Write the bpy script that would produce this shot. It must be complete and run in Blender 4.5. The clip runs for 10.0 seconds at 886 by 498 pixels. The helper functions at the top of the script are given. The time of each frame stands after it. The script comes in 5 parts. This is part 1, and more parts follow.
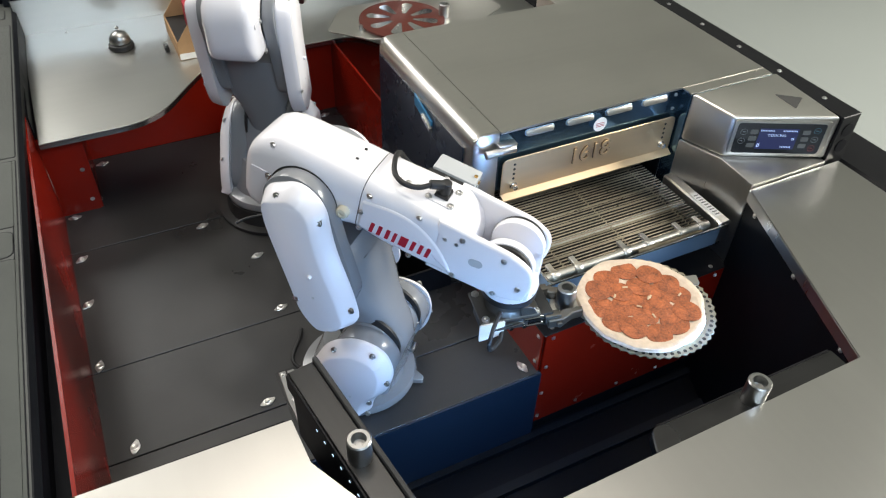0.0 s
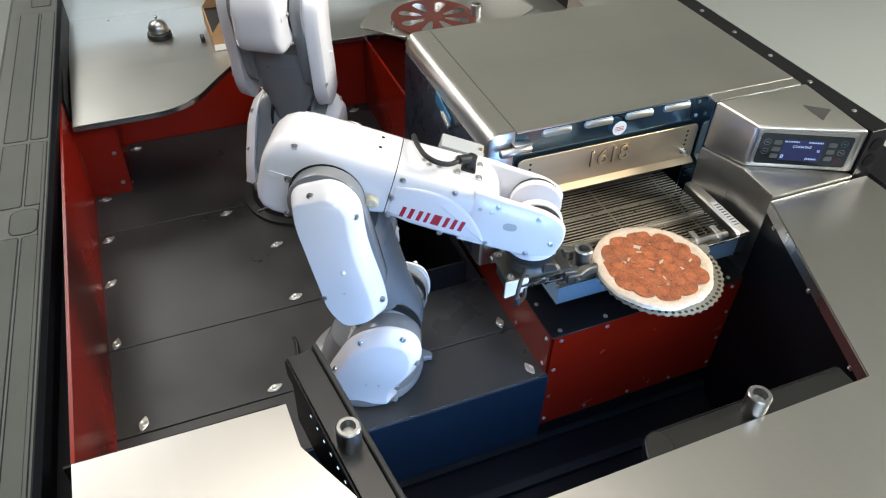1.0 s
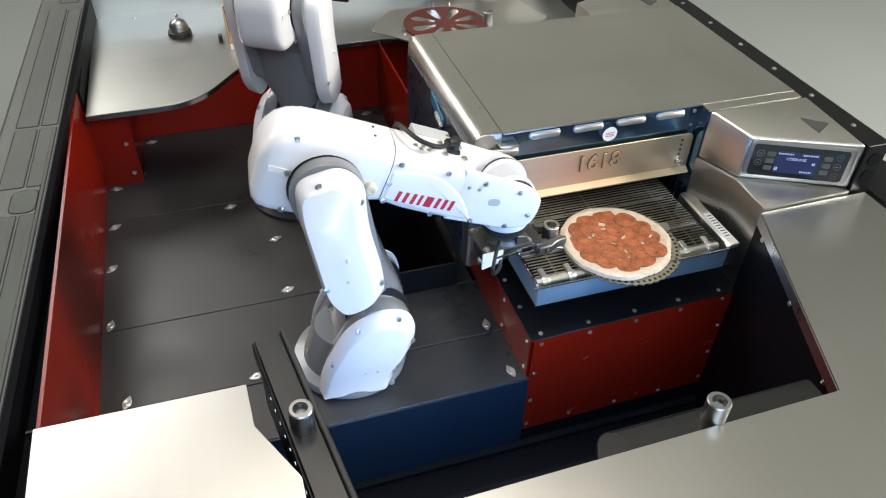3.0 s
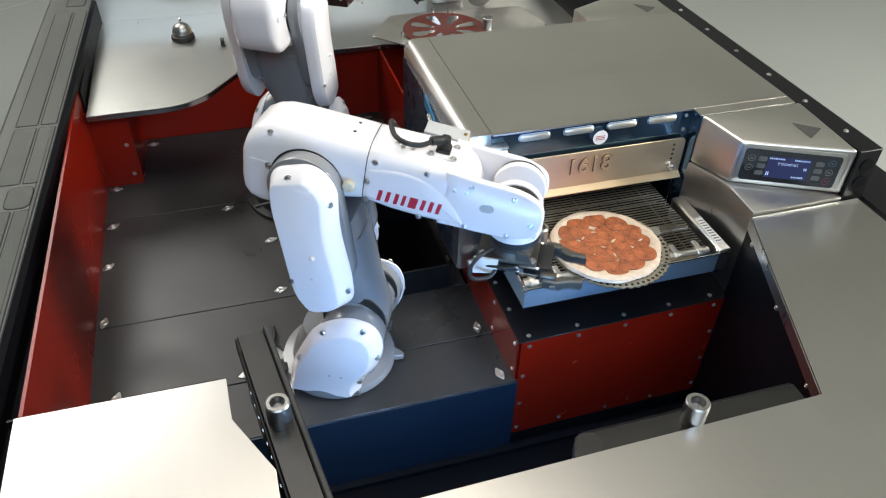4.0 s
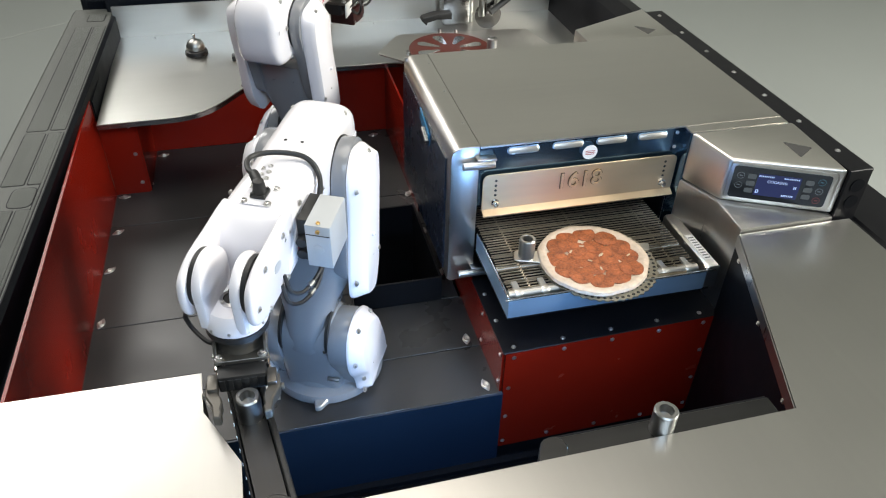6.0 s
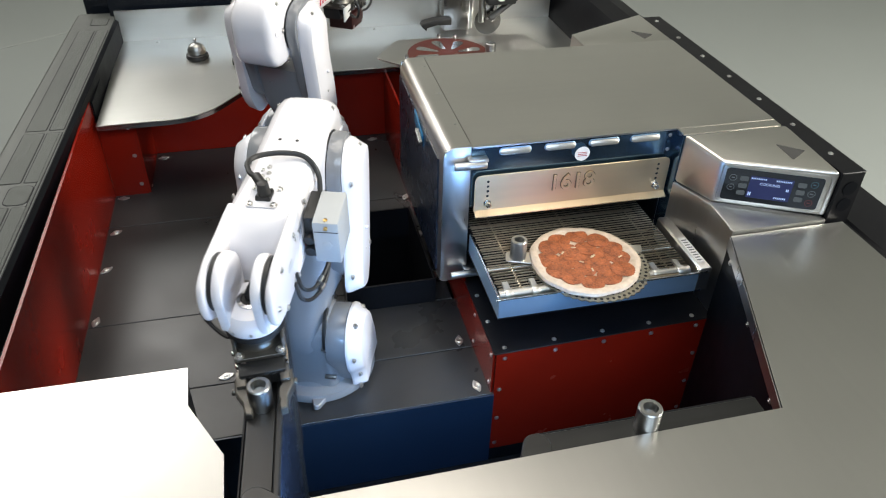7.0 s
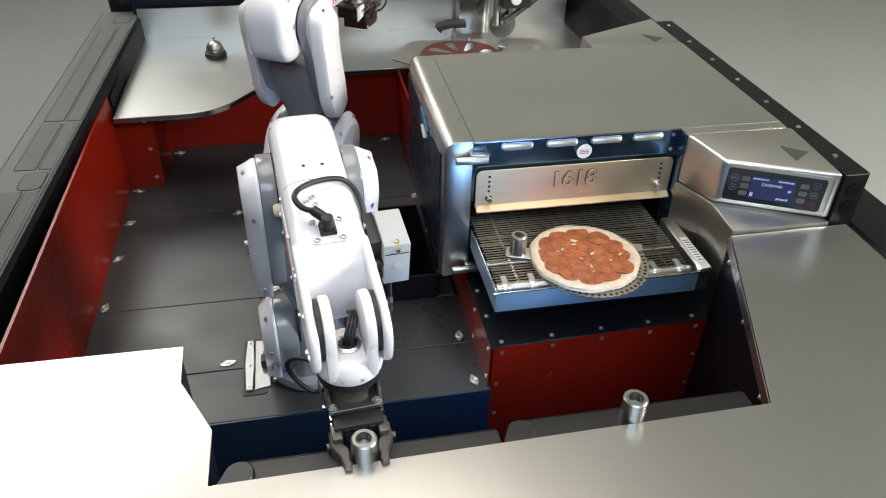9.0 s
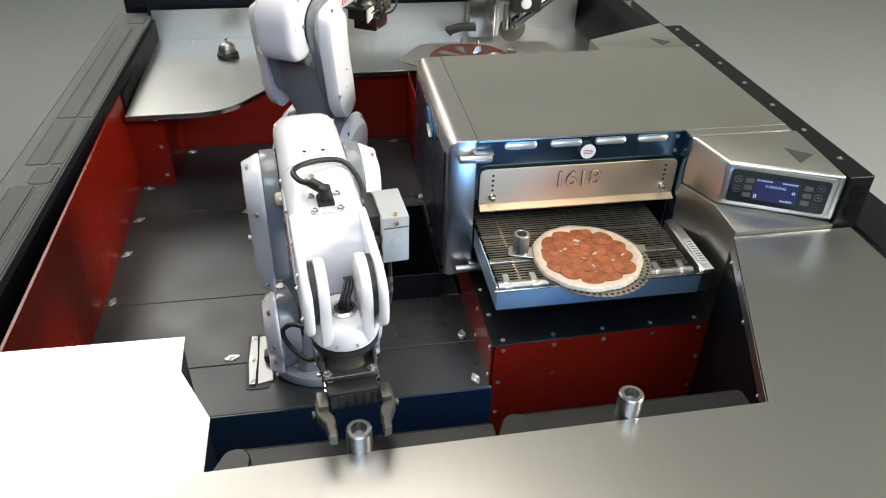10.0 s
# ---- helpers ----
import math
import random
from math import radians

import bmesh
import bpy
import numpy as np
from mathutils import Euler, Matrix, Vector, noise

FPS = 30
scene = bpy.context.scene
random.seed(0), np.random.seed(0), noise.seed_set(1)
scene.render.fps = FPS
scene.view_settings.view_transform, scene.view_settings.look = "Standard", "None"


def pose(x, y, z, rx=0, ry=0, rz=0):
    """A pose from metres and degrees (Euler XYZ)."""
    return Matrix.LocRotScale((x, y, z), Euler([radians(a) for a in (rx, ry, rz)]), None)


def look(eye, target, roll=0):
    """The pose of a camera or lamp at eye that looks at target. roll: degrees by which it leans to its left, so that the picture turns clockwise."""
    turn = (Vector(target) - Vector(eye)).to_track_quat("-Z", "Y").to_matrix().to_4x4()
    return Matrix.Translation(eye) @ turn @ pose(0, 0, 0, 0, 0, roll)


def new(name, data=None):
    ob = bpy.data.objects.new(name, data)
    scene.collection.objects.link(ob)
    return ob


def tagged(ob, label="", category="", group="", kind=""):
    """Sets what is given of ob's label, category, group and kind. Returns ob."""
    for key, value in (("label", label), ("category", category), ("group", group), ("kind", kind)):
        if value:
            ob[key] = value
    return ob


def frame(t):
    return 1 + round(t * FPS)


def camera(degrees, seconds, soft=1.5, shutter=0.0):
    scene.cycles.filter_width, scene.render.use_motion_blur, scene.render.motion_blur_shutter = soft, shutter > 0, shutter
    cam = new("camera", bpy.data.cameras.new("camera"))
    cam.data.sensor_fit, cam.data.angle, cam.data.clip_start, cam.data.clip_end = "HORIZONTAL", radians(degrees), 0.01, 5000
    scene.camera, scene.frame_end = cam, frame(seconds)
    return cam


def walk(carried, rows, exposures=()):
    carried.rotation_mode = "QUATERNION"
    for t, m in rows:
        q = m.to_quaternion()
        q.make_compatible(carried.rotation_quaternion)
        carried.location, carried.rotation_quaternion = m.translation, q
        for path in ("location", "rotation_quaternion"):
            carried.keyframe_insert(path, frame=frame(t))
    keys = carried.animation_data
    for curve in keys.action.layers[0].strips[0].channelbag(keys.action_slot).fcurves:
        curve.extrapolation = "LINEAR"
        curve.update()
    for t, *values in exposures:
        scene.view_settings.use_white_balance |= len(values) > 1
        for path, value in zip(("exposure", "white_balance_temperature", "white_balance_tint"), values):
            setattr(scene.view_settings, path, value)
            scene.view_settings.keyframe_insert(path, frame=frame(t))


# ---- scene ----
# Camera: carried slowly round the near end of the truck bed.
cam = camera(61.6, 10.0, soft=1.15, shutter=0.5)
PATH = [
    (0, (-0.686, -0.828, 1.283), (0.006, 0.499, -0.043), 2.2),
    (0.5, (-0.659, -0.846, 1.28), (-0.023, 0.51, -0.045), 2.2),
    (1, (-0.634, -0.865, 1.279), (-0.041, 0.512, -0.045), 2.2),
    (1.5, (-0.608, -0.883, 1.278), (-0.054, 0.509, -0.047), 2.2),
    (2, (-0.577, -0.905, 1.276), (-0.052, 0.502, -0.045), 2.0),
    (2.5, (-0.554, -0.923, 1.269), (-0.042, 0.503, -0.037), 2.0),
    (4, (-0.487, -0.97, 1.249), (-0.02, 0.501, -0.022), 1.8),
    (4.5, (-0.466, -0.989, 1.245), (-0.008, 0.502, -0.007), 1.7),
    (5, (-0.447, -1.004, 1.243), (-0.004, 0.504, 0.006), 1.7),
    (5.5, (-0.434, -1.016, 1.238), (-0.009, 0.506, 0.013), 1.7),
    (7, (-0.388, -1.053, 1.214), (0.005, 0.506, 0.025), 1.6),
    (7.5, (-0.379, -1.062, 1.21), (0.006, 0.504, 0.028), 1.6),
    (8, (-0.368, -1.071, 1.203), (0.0, 0.506, 0.028), 1.6),
    (8.5, (-0.357, -1.084, 1.201), (-0.007, 0.499, 0.029), 1.6),
    (9, (-0.344, -1.098, 1.193), (-0.012, 0.493, 0.027), 1.6),
    (9.5, (-0.334, -1.112, 1.191), (-0.021, 0.488, 0.031), 1.6),
    (10, (-0.324, -1.122, 1.181), (-0.027, 0.488, 0.032), 1.6),
]
walk(cam, [(t, look(eye, target, roll)) for t, eye, target, roll in PATH])

# Light: a closed studio with soft lamps under the ceiling and a bright cool opening behind.
world = bpy.data.worlds.new("world")
scene.world = world
world.use_nodes = True
world.node_tree.nodes["Background"].inputs[0].default_value = (0.55, 0.6, 0.65, 1)
world.node_tree.nodes["Background"].inputs[1].default_value = 0.15
scene.view_settings.exposure = -0.49


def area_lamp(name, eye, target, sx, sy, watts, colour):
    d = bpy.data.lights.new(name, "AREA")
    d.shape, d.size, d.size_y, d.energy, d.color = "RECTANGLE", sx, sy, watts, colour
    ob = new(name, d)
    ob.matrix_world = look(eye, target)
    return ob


area_lamp("softbox_front", (-3.0, 4.6, 4.2), (-0.4, 0.2, 0.2), 3.6, 2.2, 285, (1.0, 0.98, 0.94))
area_lamp("softbox_overhead", (-0.3, 0.7, 4.7), (-0.1, 0.3, 0.0), 3.0, 3.0, 182, (1.0, 0.92, 0.83))
area_lamp("studio_window", (-0.4, -3.4, 3.6), (0.0, 0.1, 0.0), 3.4, 1.6, 165, (0.67, 0.82, 1.0))
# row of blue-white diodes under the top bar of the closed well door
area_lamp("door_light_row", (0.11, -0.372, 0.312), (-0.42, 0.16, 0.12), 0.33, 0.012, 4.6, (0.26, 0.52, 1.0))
# added blue-white fill under the counter lip, facing the robot
area_lamp("lip_fill_row", (-0.29, -0.41, 0.284), (-0.33, 0.17, 0.10), 0.34, 0.012, 3.2, (0.28, 0.54, 1.0))
# added fill, out of view, that brightens the floor on the right
area_lamp("floor_fill_side", (4.6, -1.6, 2.8), (3.8, 2.0, -0.9), 1.8, 1.8, 760, (1.0, 0.98, 0.9))


# ---- materials ----
def material(name, base, rough=0.5, metal=0.0, var=0.08, scale=20.0, stretch=(1, 1, 1), bump=0.0, bump_scale=200.0,
             rough_var=0.0, coat=0.0, spec=0.5, island=0.0):
    m = bpy.data.materials.new(name)
    m.use_nodes = True
    nt = m.node_tree
    b = nt.nodes["Principled BSDF"]
    co = nt.nodes.new("ShaderNodeTexCoord")
    mp = nt.nodes.new("ShaderNodeMapping")
    mp.inputs["Scale"].default_value = stretch
    nt.links.new(co.outputs["Object"], mp.inputs["Vector"])
    n1 = nt.nodes.new("ShaderNodeTexNoise")
    n1.inputs["Scale"].default_value, n1.inputs["Detail"].default_value = scale, 6
    nt.links.new(mp.outputs[0], n1.inputs["Vector"])
    n2 = nt.nodes.new("ShaderNodeTexNoise")
    n2.inputs["Scale"].default_value, n2.inputs["Detail"].default_value = scale * 0.12, 3
    nt.links.new(co.outputs["Object"], n2.inputs["Vector"])
    mix = nt.nodes.new("ShaderNodeMath")
    mix.operation = "ADD"
    nt.links.new(n1.outputs["Fac"], mix.inputs[0])
    nt.links.new(n2.outputs["Fac"], mix.inputs[1])
    ramp = nt.nodes.new("ShaderNodeMapRange")
    ramp.inputs["From Min"].default_value, ramp.inputs["From Max"].default_value = 0.6, 1.4
    ramp.inputs["To Min"].default_value, ramp.inputs["To Max"].default_value = 1 - var, 1 + var
    nt.links.new(mix.outputs[0], ramp.inputs["Value"])
    col = nt.nodes.new("ShaderNodeVectorMath")
    col.operation = "SCALE"
    col.inputs[0].default_value = base
    if island:
        info = nt.nodes.new("ShaderNodeObjectInfo")
        spread = nt.nodes.new("ShaderNodeMapRange")
        spread.inputs["To Min"].default_value, spread.inputs["To Max"].default_value = 1 - island, 1 + island
        nt.links.new(info.outputs["Random"], spread.inputs["Value"])
        times = nt.nodes.new("ShaderNodeMath")
        times.operation = "MULTIPLY"
        nt.links.new(ramp.outputs[0], times.inputs[0])
        nt.links.new(spread.outputs[0], times.inputs[1])
        nt.links.new(times.outputs[0], col.inputs["Scale"])
    else:
        nt.links.new(ramp.outputs[0], col.inputs["Scale"])
    nt.links.new(col.outputs[0], b.inputs["Base Color"])
    b.inputs["Metallic"].default_value = metal
    b.inputs["Specular IOR Level"].default_value = spec
    b.inputs["Coat Weight"].default_value = coat
    b.inputs["Coat Roughness"].default_value = 0.08
    rr = nt.nodes.new("ShaderNodeMapRange")
    rr.inputs["From Min"].default_value, rr.inputs["From Max"].default_value = 0.6, 1.4
    rr.inputs["To Min"].default_value, rr.inputs["To Max"].default_value = max(0.02, rough - rough_var), rough + rough_var
    nt.links.new(mix.outputs[0], rr.inputs["Value"])
    nt.links.new(rr.outputs[0], b.inputs["Roughness"])
    if bump:
        bn = nt.nodes.new("ShaderNodeTexNoise")
        bn.inputs["Scale"].default_value, bn.inputs["Detail"].default_value = bump_scale, 4
        nt.links.new(mp.outputs[0], bn.inputs["Vector"])
        bp = nt.nodes.new("ShaderNodeBump")
        bp.inputs["Strength"].default_value, bp.inputs["Distance"].default_value = bump, 0.002
        nt.links.new(bn.outputs["Fac"], bp.inputs["Height"])
        nt.links.new(bp.outputs[0], b.inputs["Normal"])
    return m


def glowing(name, base, strength):
    m = bpy.data.materials.new(name)
    m.use_nodes = True
    b = m.node_tree.nodes["Principled BSDF"]
    b.inputs["Base Color"].default_value = (*base, 1)
    b.inputs["Emission Color"].default_value = (*base, 1)
    b.inputs["Emission Strength"].default_value = strength
    return m


STEEL_X = material("brushed_steel_x", (0.67, 0.65, 0.61), 0.33, 1.0, 0.025, 60, (0.03, 1, 1), 0.012, 500, 0.02)
STEEL_TOP = material("brushed_steel_counter", (0.50, 0.49, 0.465), 0.31, 1.0, 0.02, 60, (1, 0.03, 1), 0.015, 500, 0.015)
STEEL_MATTE = material("matte_brushed_steel", (0.54, 0.54, 0.51), 0.34, 1.0, 0.03, 60, (0.03, 1, 1), 0.02, 500, 0.03)
BAR = material("dark_brushed_bar", (0.06, 0.06, 0.06), 0.34, 1.0, 0.1, 60, (0.05, 1, 1), rough_var=0.05)
STEEL_Z = material("brushed_steel_z", (0.56, 0.55, 0.53), 0.3, 1.0, 0.06, 60, (1, 1, 0.03), 0.04, 500, 0.05)
STEEL_BRIGHT = material("bright_steel", (0.62, 0.62, 0.62), 0.14, 1.0, 0.04, 30, (0.1, 1, 1), 0.0, 300, 0.04)
STEEL_STRAW = material("straw_tinted_steel", (0.80, 0.62, 0.41), 0.46, 1.0, 0.06, 50, (0.04, 1, 1), 0.05, 500, 0.05)
# bare steel whose pale blue reflection is put into the colour
REFLECT_BLUE = material("steel_blue_reflection", (0.48, 0.66, 0.82), 0.38, 0.85, 0.08, 25, (0.05, 1, 1), 0.06, 60, 0.06)
# polished steel; the dark blue it reflects is tinted into the base colour
HEADER = material("polished_steel_blue_reflection", (0.16, 0.27, 0.38), 0.16, 0.95, 0.06, 25, (0.05, 1, 1), 0.03, 60, 0.04)
STEEL_DARK = material("smoked_brushed_steel", (0.36, 0.35, 0.345), 0.2, 1.0, 0.04, 60, (1, 1, 0.04), 0.01, 500, 0.03)
EMBOSS_SHADE = material("emboss_shade", (0.16, 0.11, 0.07), 0.5, 0.8)
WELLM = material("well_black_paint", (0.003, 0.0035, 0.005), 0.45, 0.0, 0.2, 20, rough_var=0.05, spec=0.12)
SKIRT = material("navy_skirt_paint", (0.008, 0.018, 0.036), 0.3, 0.0, 0.12, 10, rough_var=0.05)
ALU = material("machined_aluminium", (0.36, 0.36, 0.35), 0.33, 1.0, 0.05, 120, (1, 1, 0.2), 0.03, 600, 0.05)
SCREWM = material("zinc_screw", (0.6, 0.59, 0.57), 0.3, 1.0, 0.05, 200)
WIRE = material("belt_wire", (0.34, 0.285, 0.21), 0.36, 1.0, 0.2, 60, rough_var=0.1)
RED = material("red_panel_paint", (0.175, 0.0075, 0.0025), 0.25, 0.0, 0.1, 12, rough_var=0.05, bump=0.015, bump_scale=300, spec=0.28)
DECK = material("charcoal_deck_paint", (0.026, 0.0255, 0.025), 0.34, 0.0, 0.35, 7, bump=0.05, bump_scale=900, rough_var=0.16)
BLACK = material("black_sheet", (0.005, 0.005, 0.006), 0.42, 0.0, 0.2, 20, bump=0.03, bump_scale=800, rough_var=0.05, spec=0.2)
NAVY = material("dark_oven_side", (0.016, 0.021, 0.034), 0.26, 0.0, 0.1, 20, rough_var=0.05)
DOORM = material("door_black_satin", (0.065, 0.065, 0.063), 0.36, 0.45, 0.1, 40, (1, 0.1, 1), rough_var=0.06)
PANEL_GLOSS = material("gloss_black_panel", (0.006, 0.008, 0.012), 0.12, 0.0, 0.1, 10)
BRASS = material("brass", (0.6, 0.38, 0.14), 0.3, 1.0, 0.05, 60)
WHITE = material("white_robot_paint", (0.80, 0.772, 0.785), 0.26, 0.0, 0.015, 8, coat=0.3)
GREY = material("grey_robot_casting", (0.21, 0.215, 0.222), 0.26, 0.0, 0.05, 12, coat=0.4, bump=0.015, bump_scale=500)
BOXGREY = material("grey_box_plastic", (0.42, 0.43, 0.43), 0.45, 0.0, 0.03, 20)
RUBBER = material("black_rubber", (0.012, 0.012, 0.012), 0.5, 0.0, 0.1, 40)
GUN = material("gripper_alloy", (0.125, 0.117, 0.103), 0.4, 0.75, 0.12, 60, rough_var=0.08)
LOGO = material("logo_red", (0.42, 0.012, 0.03), 0.4, 0.0, 0.03, 20)
RAIL = material("rail_plastic", (0.062, 0.066, 0.058), 0.54, 0.0, 0.16, 60, (1, 0.2, 1), bump=0.3, bump_scale=900)
RAILP = material("rail_ribbed_plastic", (0.063, 0.068, 0.060), 0.52, 0.0, 0.1, 80, (1, 6, 1), bump=0.4, bump_scale=700)
CARD = material("cardboard", (0.42, 0.25, 0.12), 0.8, 0.0, 0.12, 30)
DOUGH = material("raw_dough", (0.54, 0.43, 0.325), 0.75, 0.0, 0.22, 90, bump=0.9, bump_scale=120)
PEPPER = material("pepperoni_meat", (0.285, 0.08, 0.027), 0.48, 0.0, 0.75, 330, bump=0.9, bump_scale=300, coat=0.08, island=0.12)
CHEESE = material("white_cheese", (0.5, 0.37, 0.24), 0.55, 0.0, 0.06, 60)
SCREENM = material("perforated_screen", (0.40, 0.36, 0.27), 0.4, 0.85, 0.15, 60)
HOLE = material("screen_hole_shade", (0.015, 0.013, 0.01), 0.8)
FLOORM = material("studio_floor_paint", (0.235, 0.25, 0.235), 0.5, 0.0, 0.03, 1.2, rough_var=0.05)
COVE_SEAM = material("cove_seam_strip", (0.275, 0.29, 0.27), 0.6, 0.0, 0.05, 3)
WALLM = material("studio_wall_paint", (0.50, 0.51, 0.48), 0.8, 0.0, 0.03, 0.8)
STOP = material("cream_rubber", (0.62, 0.56, 0.42), 0.6)
SENSOR = material("dark_red_sensor_paint", (0.03, 0.006, 0.005), 0.4)
PRINT = material("grey_foil_label", (0.05, 0.049, 0.046), 0.8, 0.0, 0.1, 300, spec=0.1)
KEYRING = material("grey_key_print", (0.20, 0.22, 0.22), 0.5)
KEYBLUE = material("blue_key_print", (0.05, 0.16, 0.2), 0.5)
KEYRED = material("red_key_print", (0.22, 0.02, 0.02), 0.5)
LEDGE = material("black_ledge_paint", (0.004, 0.005, 0.007), 0.55, spec=0.2)
LABEL = material("white_label", (0.75, 0.74, 0.70), 0.5)
TRIM = material("grey_trim_stripe", (0.10, 0.10, 0.095), 0.5)
BADGE = material("blue_badge", (0.02, 0.16, 0.32), 0.3)
DISC = material("red_turntable_disc", (0.075, 0.014, 0.008), 0.4, 0.0, 0.15, 30)
SLIME = glowing("lit_blue_display", (0.008, 0.016, 0.09), 0.26)
GLYPH = glowing("lit_glyph", (0.55, 0.68, 1.0), 0.42)
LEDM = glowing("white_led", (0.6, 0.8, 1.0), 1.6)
BUTTON = material("button_rubber", (0.11, 0.12, 0.12), 0.5)
REDKEY = material("red_sticker_ink", (0.35, 0.02, 0.02), 0.5)


# ---- mesh helpers ----
def box(bm, x0, y0, z0, x1, y1, z1, bevel=0.0, seg=2, m=None):
    r = bmesh.ops.create_cube(bm, size=1)
    vs = r["verts"]
    bmesh.ops.scale(bm, vec=(x1 - x0, y1 - y0, z1 - z0), verts=vs)
    bmesh.ops.translate(bm, vec=((x0 + x1) / 2, (y0 + y1) / 2, (z0 + z1) / 2), verts=vs)
    if bevel:
        es = list({e for v in vs for e in v.link_edges})
        out = bmesh.ops.bevel(bm, geom=es, offset=bevel, segments=seg, profile=0.5, affect="EDGES")
        vs = list({v for f in out["faces"] for v in f.verts} | {v for v in vs if v.is_valid})
    if m is not None:
        bmesh.ops.transform(bm, matrix=m, verts=vs)
    return vs


def prism(bm, pts, a, b, axis="z", bevel=0.0, seg=2, m=None):
    """A closed outline swept from a to b along an axis. Outline pairs are (x, y), (x, z) or (y, z)."""
    def put(p, h):
        return (p[0], p[1], h) if axis == "z" else (p[0], h, p[1]) if axis == "y" else (h, p[0], p[1])
    low = [bm.verts.new(put(p, a)) for p in pts]
    top = [bm.verts.new(put(p, b)) for p in pts]
    n = len(pts)
    f1, f2 = bm.faces.new(low), bm.faces.new(top)
    sides = [bm.faces.new((low[i], low[(i + 1) % n], top[(i + 1) % n], top[i])) for i in range(n)]
    bmesh.ops.recalc_face_normals(bm, faces=[f1, f2] + sides)
    vs = low + top
    if bevel:
        es = [e for e in {e for f in (f1, f2) for e in f.edges}]
        out = bmesh.ops.bevel(bm, geom=es, offset=bevel, segments=seg, profile=0.5, affect="EDGES")
        vs = list({v for f in out["faces"] for v in f.verts} | {v for v in vs if v.is_valid})
    if m is not None:
        bmesh.ops.transform(bm, matrix=m, verts=[v for v in vs if v.is_valid])
    return vs


def cyl(bm, p, q, r, r2=None, n=20, bevel=0.0, caps=True):
    p, q = Vector(p), Vector(q)
    d = q - p
    m = Matrix.Translation((p + q) / 2) @ d.to_track_quat("Z", "Y").to_matrix().to_4x4()
    out = bmesh.ops.create_cone(bm, cap_ends=caps, segments=n, radius1=r, radius2=r if r2 is None else r2, depth=d.length)
    vs = out["verts"]
    if bevel:
        es = [e for e in {e for v in vs for e in v.link_edges} if any(len(f.verts) > 4 for f in e.link_faces)]
        o = bmesh.ops.bevel(bm, geom=es, offset=bevel, segments=2, profile=0.5, affect="EDGES")
        vs = list({v for f in o["faces"] for v in f.verts} | {v for v in vs if v.is_valid})
    bmesh.ops.transform(bm, matrix=m, verts=vs)
    return vs


def lathe(bm, profile, n=28, m=None):
    rings = []
    for r, z in profile:
        rings.append([bm.verts.new((r * math.cos(2 * math.pi * i / n), r * math.sin(2 * math.pi * i / n), z)) for i in range(n)])
    for a, b in zip(rings, rings[1:]):
        for i in range(n):
            bm.faces.new((a[i], a[(i + 1) % n], b[(i + 1) % n], b[i]))
    bm.faces.new(list(reversed(rings[0])))
    bm.faces.new(rings[-1])
    vs = [v for r in rings for v in r]
    if m is not None:
        bmesh.ops.transform(bm, matrix=m, verts=vs)
    return vs


def smooth_path(pts, n=8):
    pts = [Vector(p) for p in pts]
    out = []
    for i in range(len(pts) - 1):
        p0, p1, p2, p3 = pts[max(i - 1, 0)], pts[i], pts[i + 1], pts[min(i + 2, len(pts) - 1)]
        for k in range(n):
            s = k / n
            out.append(0.5 * (2 * p1 + (p2 - p0) * s + (2 * p0 - 5 * p1 + 4 * p2 - p3) * s * s + (3 * p1 - p0 - 3 * p2 + p3) * s ** 3))
    return out + [pts[-1]]


def tube(bm, pts, r, n=8):
    rings = []
    up = Vector((0.13, 0.31, 0.94))
    for i, p in enumerate(pts):
        d = (pts[min(i + 1, len(pts) - 1)] - pts[max(i - 1, 0)]).normalized()
        a = d.cross(up).normalized()
        b = d.cross(a)
        rings.append([bm.verts.new(p + r * (math.cos(2 * math.pi * k / n) * a + math.sin(2 * math.pi * k / n) * b)) for k in range(n)])
    for a, b in zip(rings, rings[1:]):
        for k in range(n):
            bm.faces.new((a[k], a[(k + 1) % n], b[(k + 1) % n], b[k]))
    bm.faces.new(list(reversed(rings[0])))
    bm.faces.new(rings[-1])


def capsule(c0, r0, c1, r1, n=10):
    """Outline round two circles of different size."""
    c0, c1 = Vector(c0), Vector(c1)
    d = c1 - c0
    base = math.atan2(d.y, d.x)
    al = math.acos(max(-1, min(1, (r0 - r1) / d.length)))
    pts = []
    for i in range(n + 1):
        a = base + al + (2 * math.pi - 2 * al) * i / n
        pts.append((c0.x + r0 * math.cos(a), c0.y + r0 * math.sin(a)))
    for i in range(n + 1):
        a = base - al + 2 * al * i / n
        pts.append((c1.x + r1 * math.cos(a), c1.y + r1 * math.sin(a)))
    return pts


def rounded(pts, r, n=5):
    """The outline with each corner rounded; r is one radius or one for each corner."""
    out = []
    k = len(pts)
    for i in range(k):
        p, a, b = Vector(pts[i]), Vector(pts[i - 1]), Vector(pts[(i + 1) % k])
        ri = r[i] if isinstance(r, (list, tuple)) else r
        u, v = (a - p), (b - p)
        c = min(ri, u.length * 0.48, v.length * 0.48)
        if c < 1e-5:
            out.append((p.x, p.y))
            continue
        s, e = p + u.normalized() * c, p + v.normalized() * c
        for j in range(n + 1):
            w = j / n
            q = (1 - w) ** 2 * s + 2 * w * (1 - w) * p + w * w * e
            out.append((q.x, q.y))
    return out


